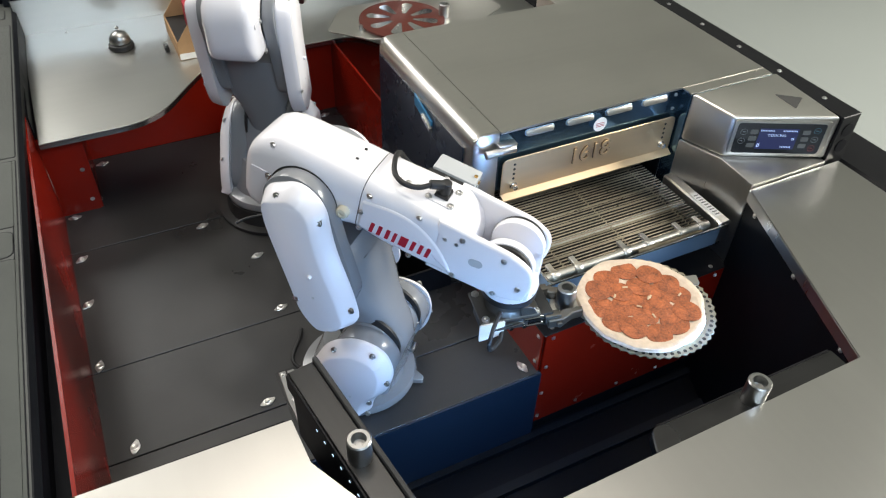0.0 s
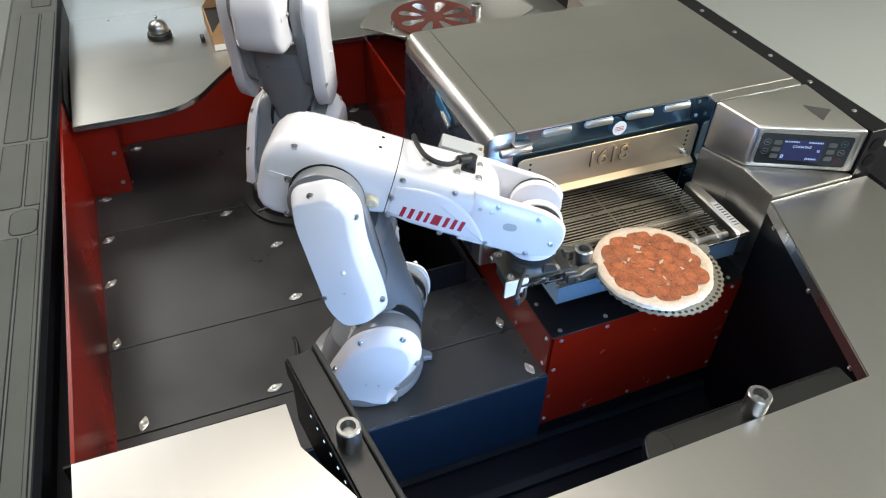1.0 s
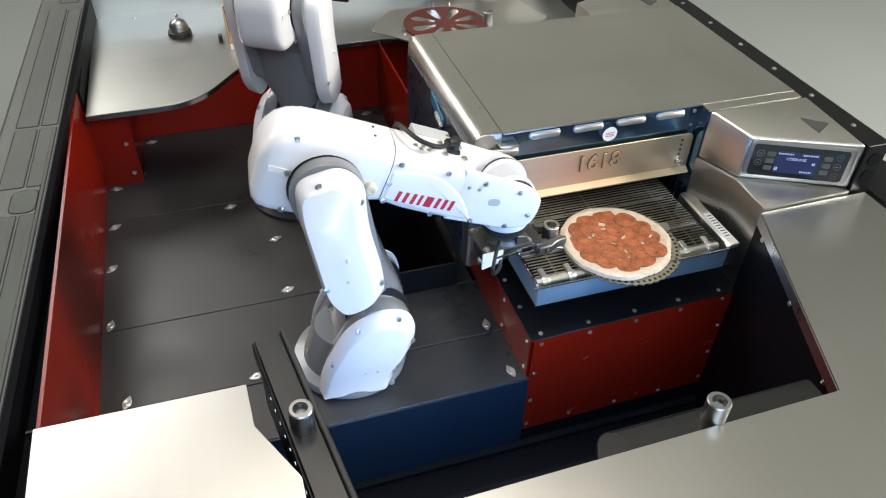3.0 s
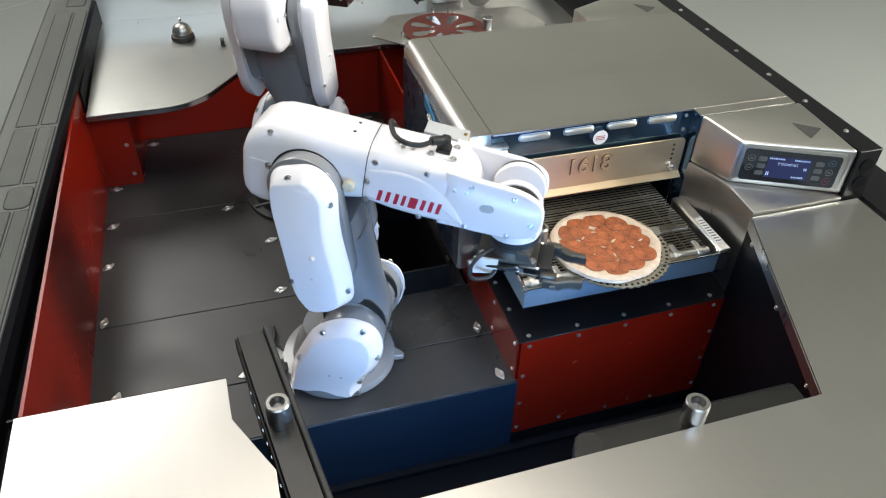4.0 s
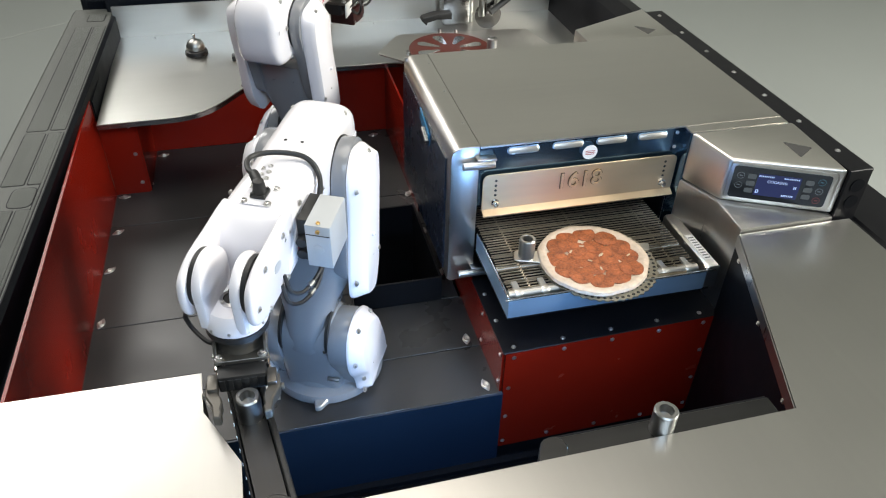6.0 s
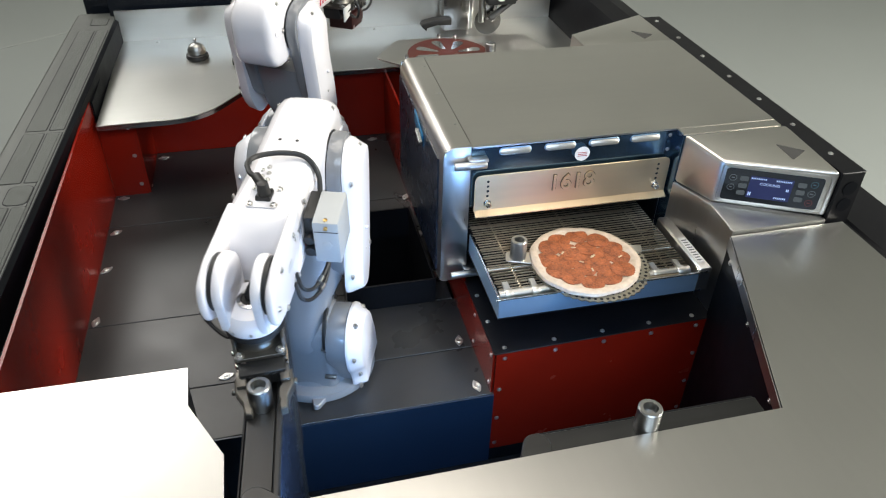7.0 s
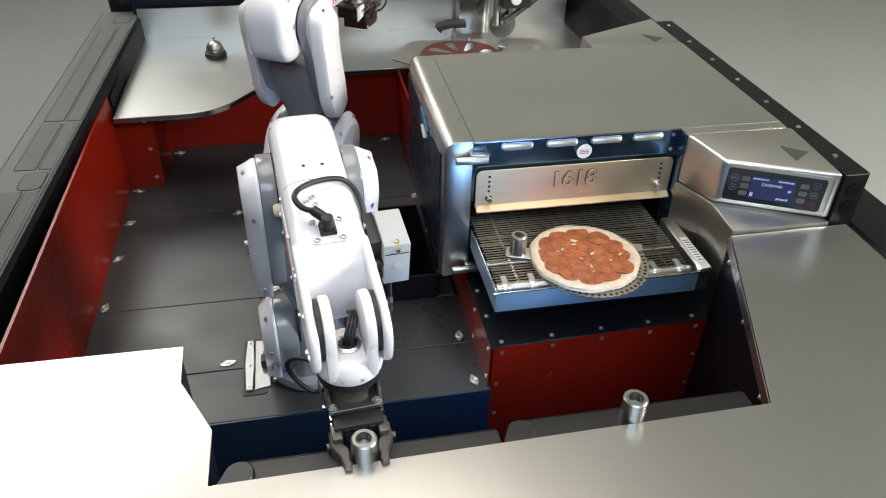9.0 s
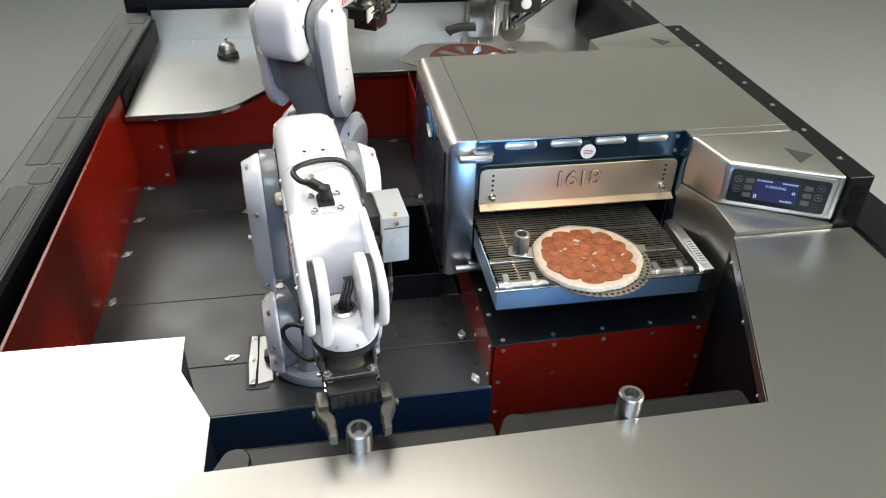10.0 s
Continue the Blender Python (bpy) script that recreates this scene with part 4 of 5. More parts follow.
def robot(at, label, q):
    rb = thing("robot_arm", label, "robot arm", at, "robot arms")
    P = chain(*q)
    # turret
    bm = new_bm()
    lathe(bm, [(0.119, 0.0), (0.124, 0.004), (0.125, 0.014), (0.121, 0.022), (0.10, 0.028), (0.094, 0.05), (0.084, 0.075), (0.07, 0.11)], 48)
    prism(bm, rounded([(0.105, 0.005), (0.143, 0.018), (0.141, 0.030), (0.105, 0.045)], 0.006), 0.003, 0.017, bevel=0.002, seg=1)
    prism(bm, capsule((0.02, 0.04), 0.075, (J2_OUT, 0.165), 0.062, 14), -0.062, 0.062, "y", bevel=0.018, seg=3)
    turret = part("turret", bm, GREY, rb, "grey cast turret", at=P["turret"])
    for sgn in (-1, 1):
        bm = new_bm()
        prism(bm, capsule((0.005, 0.05), 0.066, (J2_OUT + 0.004, 0.158), 0.064, 16), min(sgn * 0.05, sgn * 0.0905), max(sgn * 0.05, sgn * 0.0905), "y", bevel=0.003, seg=2)
        part("shoulder_hub", bm, GREY, turret)
        bm = new_bm()
        cyl(bm, (J2_OUT, sgn * 0.045, J2_UP), (J2_OUT, sgn * 0.0508, J2_UP), 0.0655, n=40)
        part("shoulder_seal", bm, RUBBER, turret)
    low = rounded([(-0.08, 0.006), (-0.066, 0.08), (-0.01, 0.19), (0.06, 0.226), (0.115, 0.214), (0.132, 0.165), (0.119, 0.105), (0.085, 0.06), (0.076, 0.008)],
                  [0.02, 0.05, 0.06, 0.05, 0.04, 0.04, 0.03, 0.03, 0.022], 6)
    for sgn in (-1, 1):
        bm = new_bm()
        shell(bm, low, 0.091, 0.0945, 0.121, 0.017, sgn, (0.3, 0.6))
        part("turret_cover", bm, WHITE, turret, "glossy white side cover")
        screws(turret, [(0.012, sgn * 0.109, 0.188), (0.094, sgn * 0.108, 0.207), (-0.043, sgn * 0.11, 0.105), (0.121, sgn * 0.106, 0.138), (0.081, sgn * 0.109, 0.06), (0.076, sgn * 0.108, 0.02)], 0.0042, 0.004, (0.25, sgn, 0.4))
        screws(turret, [(0.02, sgn * 0.121, 0.075), (0.045, sgn * 0.121, 0.075)], 0.002, 0.001, (0, sgn, 0))
    for z in (0.16, 0.07):
        bm = new_bm()
        cyl(bm, (0.106 + 0.12 * (z - 0.07), 0.064, z), (0.106 + 0.12 * (z - 0.07), 0.04, z), 0.005, n=10, bevel=0.001)
        part("bump_stop", bm, ALU, turret)
    bm = new_bm()
    tube(bm, smooth_path([(-0.09, -0.06, 0.012), (-0.135, -0.05, 0.02), (-0.16, 0.02, 0.012), (-0.175, 0.05, 0.004)]), 0.004)
    part("base_cable", bm, RUBBER, turret)

    # upper arm: column that forks round the elbow
    bm = new_bm()
    rings = []
    for z, hx, hy in ((-0.064, 0.02, 0.02), (-0.058, 0.042, 0.036), (-0.035, 0.058, 0.044), (0.0, 0.063, 0.047), (0.04, 0.060, 0.050), (0.075, 0.056, 0.06),
                      (0.11, 0.054, 0.076), (0.15, 0.053, 0.0842), (0.19, 0.053, 0.0855), (0.228, 0.052, 0.0855)):
        ring = []
        for i in range(36):
            a = 2 * math.pi * i / 36
            c, w = math.cos(a), math.sin(a)
            k = (abs(c) ** 3.2 + abs(w) ** 3.2) ** (-1 / 3.2)
            dip = 0.05 * (1 - min(1.0, abs(hy * k * w) / 0.06) ** 2) if z > 0.2 else 0.0
            ring.append(bm.verts.new((hx * k * c, hy * k * w, z - dip)))
        rings.append(ring)
    for lo, hi in zip(rings, rings[1:]):
        for i in range(36):
            bm.faces.new((lo[i], lo[(i + 1) % 36], hi[(i + 1) % 36], hi[i]))
    bm.faces.new(list(reversed(rings[0])))
    for i in range(1, 18):
        a, b2 = i, 36 - i
        if i < 17:
            bm.faces.new((rings[-1][a], rings[-1][a + 1], rings[-1][b2 - 1], rings[-1][b2]))
    bm.faces.new((rings[-1][0], rings[-1][1], rings[-1][35]))
    bm.faces.new((rings[-1][17], rings[-1][18], rings[-1][19]))
    for sgn in (-1, 1):
        a0, a1 = (0.0585, 0.0865) if sgn > 0 else (-0.0865, -0.0585)
        prism(bm, capsule((-0.002, 0.17), 0.054, (0.002, ARM), 0.065, 18), a0, a1, "y", bevel=0.003, seg=2)
    ua = part("upper_arm", bm, GREY, rb, "grey cast upper arm forked at the elbow", at=P["upper_arm"])
    cover = rounded([(-0.056, 0.335), (-0.04, 0.39), (0.042, 0.392), (0.07, 0.345), (0.05, 0.26), (0.046, 0.15), (0.036, 0.09), (-0.005, 0.07), (-0.052, 0.074), (-0.074, 0.13), (-0.066, 0.22)],
                    [0.05, 0.045, 0.045, 0.045, 0.05, 0.05, 0.04, 0.04, 0.04, 0.05, 0.06], 6)
    for sgn in (-1, 1):
        bm = new_bm()
        shell(bm, cover, 0.087, 0.0905, 0.119, 0.016, sgn, (0.55, 0.3))
        part("arm_cover", bm, WHITE, ua, "glossy white arm cover")
        screws(ua, [(-0.003, sgn * 0.1085, 0.377), (0.052, sgn * 0.1025, 0.318), (0.0345, sgn * 0.101, 0.123), (-0.06, sgn * 0.1175, 0.162)], 0.0046, 0.004, (0.2, sgn, 0.2))
        bm = new_bm()
        cyl(bm, (-0.004, sgn * 0.118, 0.215), (-0.004, sgn * 0.1255, 0.215), 0.004, n=12, bevel=0.001)
        part("cover_pin", bm, WHITE, ua)
        screws(ua, [(-0.02, sgn * 0.119, 0.165)], 0.002, 0.001, (0, sgn, 0))

    # elbow block
    bm = new_bm()
    loft(bm, ((-0.1235, -0.07, -0.024, 0.034, 0.012, 0.012), (-0.1215, -0.085, -0.008, 0.045, 0.02, 0.016), (-0.115, -0.104, 0.012, 0.0525, 0.028, 0.02), (-0.103, -0.115, 0.03, 0.056, 0.034, 0.02),
              (-0.085, -0.119, 0.043, 0.057, 0.038, 0.02), (-0.06, -0.119, 0.0505, 0.0575, 0.04, 0.02), (-0.03, -0.118, 0.052, 0.0575, 0.04, 0.02), (0.0, -0.107, 0.052, 0.0575, 0.04, 0.02),
              (0.03, -0.084, 0.052, 0.0575, 0.04, 0.02), (0.055, -0.068, 0.052, 0.0575, 0.04, 0.02), (0.0995, -0.056, 0.0515, 0.0575, 0.04, 0.02)))
    el = part("elbow", bm, WHITE, rb, "glossy white elbow housing", at=P["elbow"])
    for sgn in (-1, 1):
        bm = new_bm()
        cyl(bm, (0.0, sgn * 0.05, -LIFT), (0.0, sgn * 0.0584, -LIFT), 0.0665, n=40)
        part("elbow_seal", bm, RUBBER, el)
    screws(el, [(-0.07, -0.05, 0.031), (-0.07, -0.0575, -0.032), (-0.06, -0.0575, -0.108)], 0.0045, 0.004, (0, -1, 0))
    screws(el, [(-0.07, 0.05, 0.031), (-0.07, 0.0575, -0.032)], 0.0045, 0.004, (0, 1, 0))
    screws(el, [(0.065, -0.0135, 0.052), (0.066, 0.017, 0.052)], 0.0022, 0.001, (0, 0, 1), mat=RUBBER)
    for sgn in (-1, 1):
        bm = new_bm()
        prism(bm, rounded([(-0.105, -0.036), (-0.066, -0.036), (-0.066, -0.026), (-0.105, -0.024)], 0.003, 3), min(sgn * 0.057, sgn * 0.0584), max(sgn * 0.057, sgn * 0.0584), "y", bevel=0.0006, seg=1)
        part("housing_rib", bm, WHITE, el)
    bm = new_bm()
    lathe(bm, [(0.0115, 0), (0.0115, 0.008), (0.0095, 0.0115), (0.005, 0.0125), (0.004, 0.0105), (0.003, 0.0105)], 20, Matrix.Translation((0.0765, -0.0575, -0.027)) @ Matrix.Rotation(radians(90), 4, "X"))
    part("end_stop", bm, STOP, el, "cream rubber end stop")

    # forearm
    bm = new_bm()
    loft(bm, ((0.1012, -0.056, 0.0515, 0.0575, 0.04, 0.02), (0.15, -0.0625, 0.0505, 0.0575, 0.036, 0.02), (0.2, -0.064, 0.0495, 0.0575, 0.03, 0.02), (0.245, -0.063, 0.048, 0.0575, 0.024, 0.02),
              (0.258, -0.062, 0.044, 0.0565, 0.02, 0.02), (0.272, -0.061, 0.034, 0.055, 0.012, 0.015), (0.286, -0.06, 0.018, 0.053, 0.008, 0.012), (0.296, -0.059, -0.004, 0.05, 0.004, 0.01), (0.301, -0.058, -0.03, 0.05, 0.004, 0.01)))
    prong = rounded([(0.236, -0.0625), (0.3, -0.0605), (0.365, -0.058), (0.41, -0.042), (0.4155, -0.006), (0.408, 0.028), (0.37, 0.0445), (0.3, 0.0455), (0.262, 0.0475), (0.236, 0.047)],
                    [0.0, 0.02, 0.03, 0.03, 0.03, 0.03, 0.03, 0.03, 0.0, 0.0], 6)
    for sgn in (-1, 1):
        a0, a1 = (0.0435, 0.0575) if sgn > 0 else (-0.0575, -0.0435)
        prism(bm, prong, a0, a1, "y", bevel=0.0055, seg=3)
    fa = part("forearm", bm, WHITE, rb, "glossy white forked forearm", at=P["forearm"])
    bm = new_bm()
    loft(bm, ((0.0994, -0.0555, 0.051, 0.0571, 0.04, 0.02), (0.1013, -0.0555, 0.051, 0.0571, 0.04, 0.02)))
    part("joint_seam", bm, RUBBER, fa)
    for sgn in (-1, 1):
        bm = new_bm()
        shell(bm, rounded([(0.105, -0.044), (0.104, 0.014), (0.16, 0.024), (0.205, 0.02), (0.248, -0.006), (0.272, -0.034), (0.284, -0.052), (0.2, -0.053)],
                          [0.006, 0.006, 0.04, 0.05, 0.05, 0.03, 0.008, 0.03], 6), 0.0565, 0.0577, 0.0596, 0.004, sgn)
        part("side_cover", bm, WHITE, fa, "white raised side cover")
        screws(fa, [(0.115, sgn * 0.0574, 0.030), (0.106, sgn * 0.0596, -0.011), (0.108, sgn * 0.0578, -0.049), (0.205, sgn * 0.0574, 0.034), (0.283, sgn * 0.0574, 0.03), (0.357, sgn * 0.0574, 0.028),
                    (0.395, sgn * 0.0574, -0.016), (0.36, sgn * 0.0574, -0.05), (0.204, sgn * 0.0574, -0.057), (0.286, sgn * 0.0574, -0.053)], 0.0037, 0.003, (0, sgn, 0))
        screws(fa, [(x, sgn * 0.0574, n) for x, n in ((0.255, 0.0155), (0.276, 0.0155))], 0.0028, 0.0014, (0, sgn, 0))
        # flat grey patch painting the shade of an oval dimple
        bm = new_bm()
        prism(bm, capsule((0.311, -0.005), 0.008, (0.32, -0.0035), 0.008), min(sgn * 0.0574, sgn * 0.0579), max(sgn * 0.0574, sgn * 0.0579), "y")
        part("recess_shade", bm, BOXGREY, fa)
        # plain slanted red bars in place of the maker's name
        for x, w in ((0.126, 0.007), (0.1405, 0.007), (0.1555, 0.007), (0.169, 0.006), (0.1815, 0.0145), (0.203, 0.007), (0.217, 0.007), (0.2305, 0.007)):
            y0 = -0.0435 + 0.03 * (x - 0.126)
            bm = new_bm()
            prism(bm, [(x, y0), (x + w, y0), (x + w + 0.003, y0 + 0.0225), (x + 0.003, y0 + 0.0225)], min(sgn * 0.0594, sgn * 0.06), max(sgn * 0.0594, sgn * 0.06), "y")
            part("logo_bar", bm, LOGO, fa, "plain red logo bar")
    # top plate, connector and cable loop
    bm = new_bm()
    prism(bm, rounded([(0.194, -0.0245), (0.245, -0.0245), (0.245, 0.0245), (0.194, 0.0245)], 0.004, 3), 0.0485, 0.0507, bevel=0.0005, seg=1)
    part("connector_plate", bm, WHITE, fa)
    screws(fa, [(x, y, 0.0507) for x in (0.2, 0.2395) for y in (-0.0193, 0.0193)], 0.0042, 0.0045)
    screws(fa, [(0.143, -0.012, 0.0512), (0.152, -0.021, 0.051), (0.159, -0.009, 0.0508), (0.168, -0.018, 0.0506), (0.176, -0.007, 0.0505)], 0.0032, 0.0025)
    bm = new_bm()
    lathe(bm, [(0.0105, 0.05), (0.0105, 0.062), (0.0095, 0.070), (0.0085, 0.078), (0.004, 0.08)], 18, Matrix.Translation((0.219, 0.0, 0)))
    box(bm, 0.2065, -0.0125, 0.0505, 0.2315, 0.0125, 0.057, 0.0015)
    cyl(bm, (0.219, 0.0, 0.072), (0.196, -0.017, 0.073), 0.008, n=14, bevel=0.001)
    for x in (0.2095, 0.2285):
        for y in (-0.0095, 0.0095):
            cyl(bm, (x, y, 0.057), (x, y, 0.0595), 0.0022, n=8)
    part("connector", bm, RUBBER, fa, "black round connector")
    bm = new_bm()
    tube(bm, smooth_path([(0.2, -0.014, 0.073), (0.183, -0.032, 0.07), (0.16, -0.04, 0.072), (0.138, -0.026, 0.07), (0.122, 0.008, 0.066), (0.116, 0.042, 0.056), (0.124, 0.063, 0.03), (0.15, 0.07, 0.005), (0.17, 0.072, -0.02)]), 0.0045, 10)
    part("hose", bm, RUBBER, fa, "black looped hose")
    # junction box on the far side
    bm = new_bm()
    box(bm, 0.17, 0.079, -0.055, 0.251, 0.121, 0.03, 0.0025)
    part("junction_box", bm, BOXGREY, fa, "grey plastic junction box with a brass screw")
    bm = new_bm()
    box(bm, 0.166, 0.0605, -0.058, 0.236, 0.0785, 0.026, 0.002)
    for n in (-0.012, -0.036):
        cyl(bm, (0.25, 0.07, n), (0.236, 0.07, n), 0.009, n=14, bevel=0.0015)
    part("box_bracket", bm, RUBBER, fa)
    bm = new_bm()
    lathe(bm, [(0.0085, 0), (0.0085, 0.0006), (0.0078, 0.0009)], 20, Matrix.Translation((0.2512, 0.1, -0.017)) @ Matrix.Rotation(radians(90), 4, "Y"))
    part("knockout", bm, BOXGREY, fa)
    bm = new_bm()
    cyl(bm, (0.2445, 0.1, 0.0305), (0.2445, 0.1, 0.033), 0.0035, n=12, bevel=0.0005)
    cyl(bm, (0.251, 0.101, 0.02), (0.2545, 0.101, 0.02), 0.0035, n=12, bevel=0.0005)
    part("brass_screw", bm, BRASS, fa, "brass screw")
    bm = new_bm()
    box(bm, 0.251, 0.081, 0.0105, 0.2517, 0.1195, 0.0118)
    part("lid_line", bm, RUBBER, fa)
    bm = new_bm()
    for k in range(2):
        tube(bm, smooth_path([(0.3 + 0.012 * k, 0.0585, -0.035 - 0.01 * k), (0.308 + 0.012 * k, 0.068, -0.06 - 0.012 * k), (0.29 + 0.006 * k, 0.08, -0.078 - k * 0.016), (0.255, 0.09, -0.078 - k * 0.018), (0.225, 0.094, -0.068 - 0.006 * k), (0.205, 0.094, -0.0548)]), 0.0034)
    part("air_lines", bm, RUBBER, fa)
    for k in range(2):
        bm = new_bm()
        cyl(bm, (0.275, 0.085, -0.0785 - k * 0.0172), (0.262, 0.088, -0.0785 - k * 0.0178), 0.0048, n=10)
        part("air_fitting", bm, ALU, fa)

    # wrist
    bm = new_bm()
    for sgn in (-1, 1):
        cyl(bm, (0, sgn * 0.0205, 0), (0, sgn * 0.0365, 0), 0.0475, n=40, bevel=0.004)
    for sgn in (-1, 1):
        prism(bm, rounded([(-0.0465, -0.002), (-0.043, -0.066), (0.043, -0.066), (0.0465, -0.002)], 0.004), min(sgn * 0.0205, sgn * 0.0365), max(sgn * 0.0205, sgn * 0.0365), "y", bevel=0.003, seg=2)
    lathe(bm, [(0.04, -0.0755), (0.0485, -0.0735), (0.0505, -0.066), (0.0495, -0.057), (0.046, -0.047), (0.04, -0.04), (0.026, -0.038)], 40)
    wr = part("wrist", bm, WHITE, rb, "glossy white wrist", at=P["wrist"])
    for sgn in (-1, 1):
        bm = new_bm()
        cyl(bm, (0, sgn * 0.0366, 0), (0, sgn * 0.0432, 0), 0.0445, n=36)
        part("wrist_seal", bm, RUBBER, wr)
    bm = new_bm()
    lathe(bm, [(0.046, -0.088), (0.0485, -0.0865), (0.0485, -0.0765), (0.043, -0.076)], 36)
    part("flange_ring", bm, RUBBER, wr)
    bm = new_bm()
    lathe(bm, [(0.0195, -0.038), (0.0195, -0.035), (0.014, -0.034), (0.013, -0.0378)], 24)
    part("cable_port", bm, STEEL_BRIGHT, wr)
    bm = new_bm()
    cyl(bm, (0, 0, -0.0378), (0, 0, -0.0355), 0.0128, n=20)
    part("port_bore", bm, RUBBER, wr)
    screws(wr, [(0.0165 * math.cos(a), 0.0165 * math.sin(a), -0.035) for a in (0.6, 2.4, 3.9, 5.5)], 0.0024, 0.002)
    for k in (-1, 0, 1):
        bm = new_bm()
        tube(bm, smooth_path([(0.002 + 0.004 * k, 0.005 * k, -0.036), (-0.001, 0.005 * k + 0.003, -0.021), (-0.014, 0.005 * k + 0.01, -0.01), (-0.036, 0.004 * k + 0.015, -0.013), (-0.062, 0.004 * k + 0.016, -0.03)]), 0.003)
        part("wrist_cable", bm, RUBBER, wr)
    screws(wr, [(0.05 * math.cos(a), 0.05 * math.sin(a), -0.064) for a in (-0.9, -0.35, 0.2, 0.75, 1.3)], 0.0022, 0.0012, (1, 0, 0.1))

    # gripper: adapter, body, two jaws
    bm = new_bm()
    lathe(bm, [(0.0398, -0.1172), (0.0385, -0.1145), (0.0362, -0.110), (0.0352, -0.104), (0.0365, -0.0985), (0.0425, -0.0935), (0.043, -0.0885), (0.038, -0.0882)], 36)
    gr = part("gripper", bm, GUN, rb, "dark alloy pneumatic gripper", at=P["gripper"])
    bm = new_bm()
    prism(bm, rounded([(-0.06, -0.04), (0.05, -0.04), (0.05, 0.04), (-0.06, 0.04)], 0.003), -0.1245, -0.1175, bevel=0.0008, seg=1)
    part("mounting_plate", bm, GUN, gr, "dark alloy mounting plate")
    for y in (-0.0398, 0.0348):
        bm = new_bm()
        prism(bm, [(0.012, -0.1175), (0.043, -0.1175), (0.034, -0.1), (0.012, -0.094)], y, y + 0.005, "y", bevel=0.0008, seg=1)
        part("gusset", bm, GUN, gr)
    screws(gr, [(0.042, -0.032, -0.1175), (0.042, 0.032, -0.1175), (-0.05, 0.032, -0.1175), (-0.05, -0.032, -0.1175)], 0.005, 0.006)
    bm = new_bm()
    box(bm, -0.054, -0.025, -0.156, 0.05, 0.025, -0.1247, 0.002)
    box(bm, 0.05, -0.036, -0.156, 0.076, 0.036, -0.1245, 0.003)
    part("actuator", bm, RUBBER, gr, "black actuator block")
    bm = new_bm()
    for k in range(6):
        box(bm, 0.0762, -0.033 + k * 0.0118, -0.152, 0.0775, -0.0255 + k * 0.0118, -0.129, 0.0004, 1)
    part("actuator_ribs", bm, RUBBER, gr)
    # reflective plate; its bright reflection is painted as plain white
    bm = new_bm()
    prism(bm, rounded([(-0.064, -0.158), (-0.064, -0.118), (-0.018, -0.118), (-0.02, -0.15)], 0.003), -0.0445, -0.0405, "y", bevel=0.0008, seg=1)
    part("guard_plate", bm, LABEL, gr, "side plate with its bright reflection painted white")
    bm = new_bm()
    box(bm, -0.018, -0.039, -0.146, 0.028, -0.0255, -0.13, 0.002)
    part("valve_block", bm, ALU, gr)
    for x in (-0.006, 0.018):
        bm = new_bm()
        cyl(bm, (x, -0.039, -0.138), (x, -0.047, -0.138), 0.004, n=12, bevel=0.0008)
        part("air_fitting", bm, STEEL_BRIGHT, gr)
    for k in (-1, 1):
        for y in (-0.037, 0.037):
            bm = new_bm()
            cyl(bm, (0.02, y, -0.137 + 0.008 * k), (0.056, y, -0.137 + 0.008 * k), 0.0035, n=10)
            part("guide_rod", bm, STEEL_BRIGHT, gr)
    bm = new_bm()
    tube(bm, smooth_path([(-0.02, -0.036, -0.138), (-0.03, -0.056, -0.15), (-0.055, -0.08, -0.14), (-0.062, -0.088, -0.115), (-0.05, -0.072, -0.094), (-0.03, -0.045, -0.0915)]), 0.0038)
    tube(bm, smooth_path([(0.02, -0.037, -0.136), (-0.01, -0.045, -0.132), (-0.04, -0.042, -0.136), (-0.05, -0.03, -0.142)]), 0.0026)
    part("sensor_cable", bm, RUBBER, gr)
    jaws = []
    for sgn in (-1, 1):
        bm = new_bm()
        out = [(0.066, sgn * 0.03), (0.066, sgn * 0.0445), (0.094, sgn * 0.0445), (0.114, sgn * 0.034), (0.136, sgn * 0.0315), (0.138, sgn * 0.0215), (0.128, sgn * 0.0195), (0.121, sgn * 0.0215), (0.112, sgn * 0.0195), (0.1, sgn * 0.021), (0.086, sgn * 0.03)]
        prism(bm, out, -0.158, -0.138, bevel=0.002, seg=1)
        box(bm, 0.06, min(sgn * 0.026, sgn * 0.041), -0.148, 0.09, max(sgn * 0.026, sgn * 0.041), -0.13, 0.002)
        cyl(bm, (0.085, sgn * 0.0445, -0.148), (0.085, sgn * 0.05, -0.148), 0.0055, n=10, bevel=0.001)
        jaws.append(part("jaw", bm, GUN, gr, "cranked alloy gripper jaw"))
    return rb, {"turret": turret, "upper_arm": ua, "elbow": el, "forearm": fa, "wrist": wr, "gripper": gr}, jaws


# ---- pizza and its screen ----
PEG_TO_PIZZA = 0.154


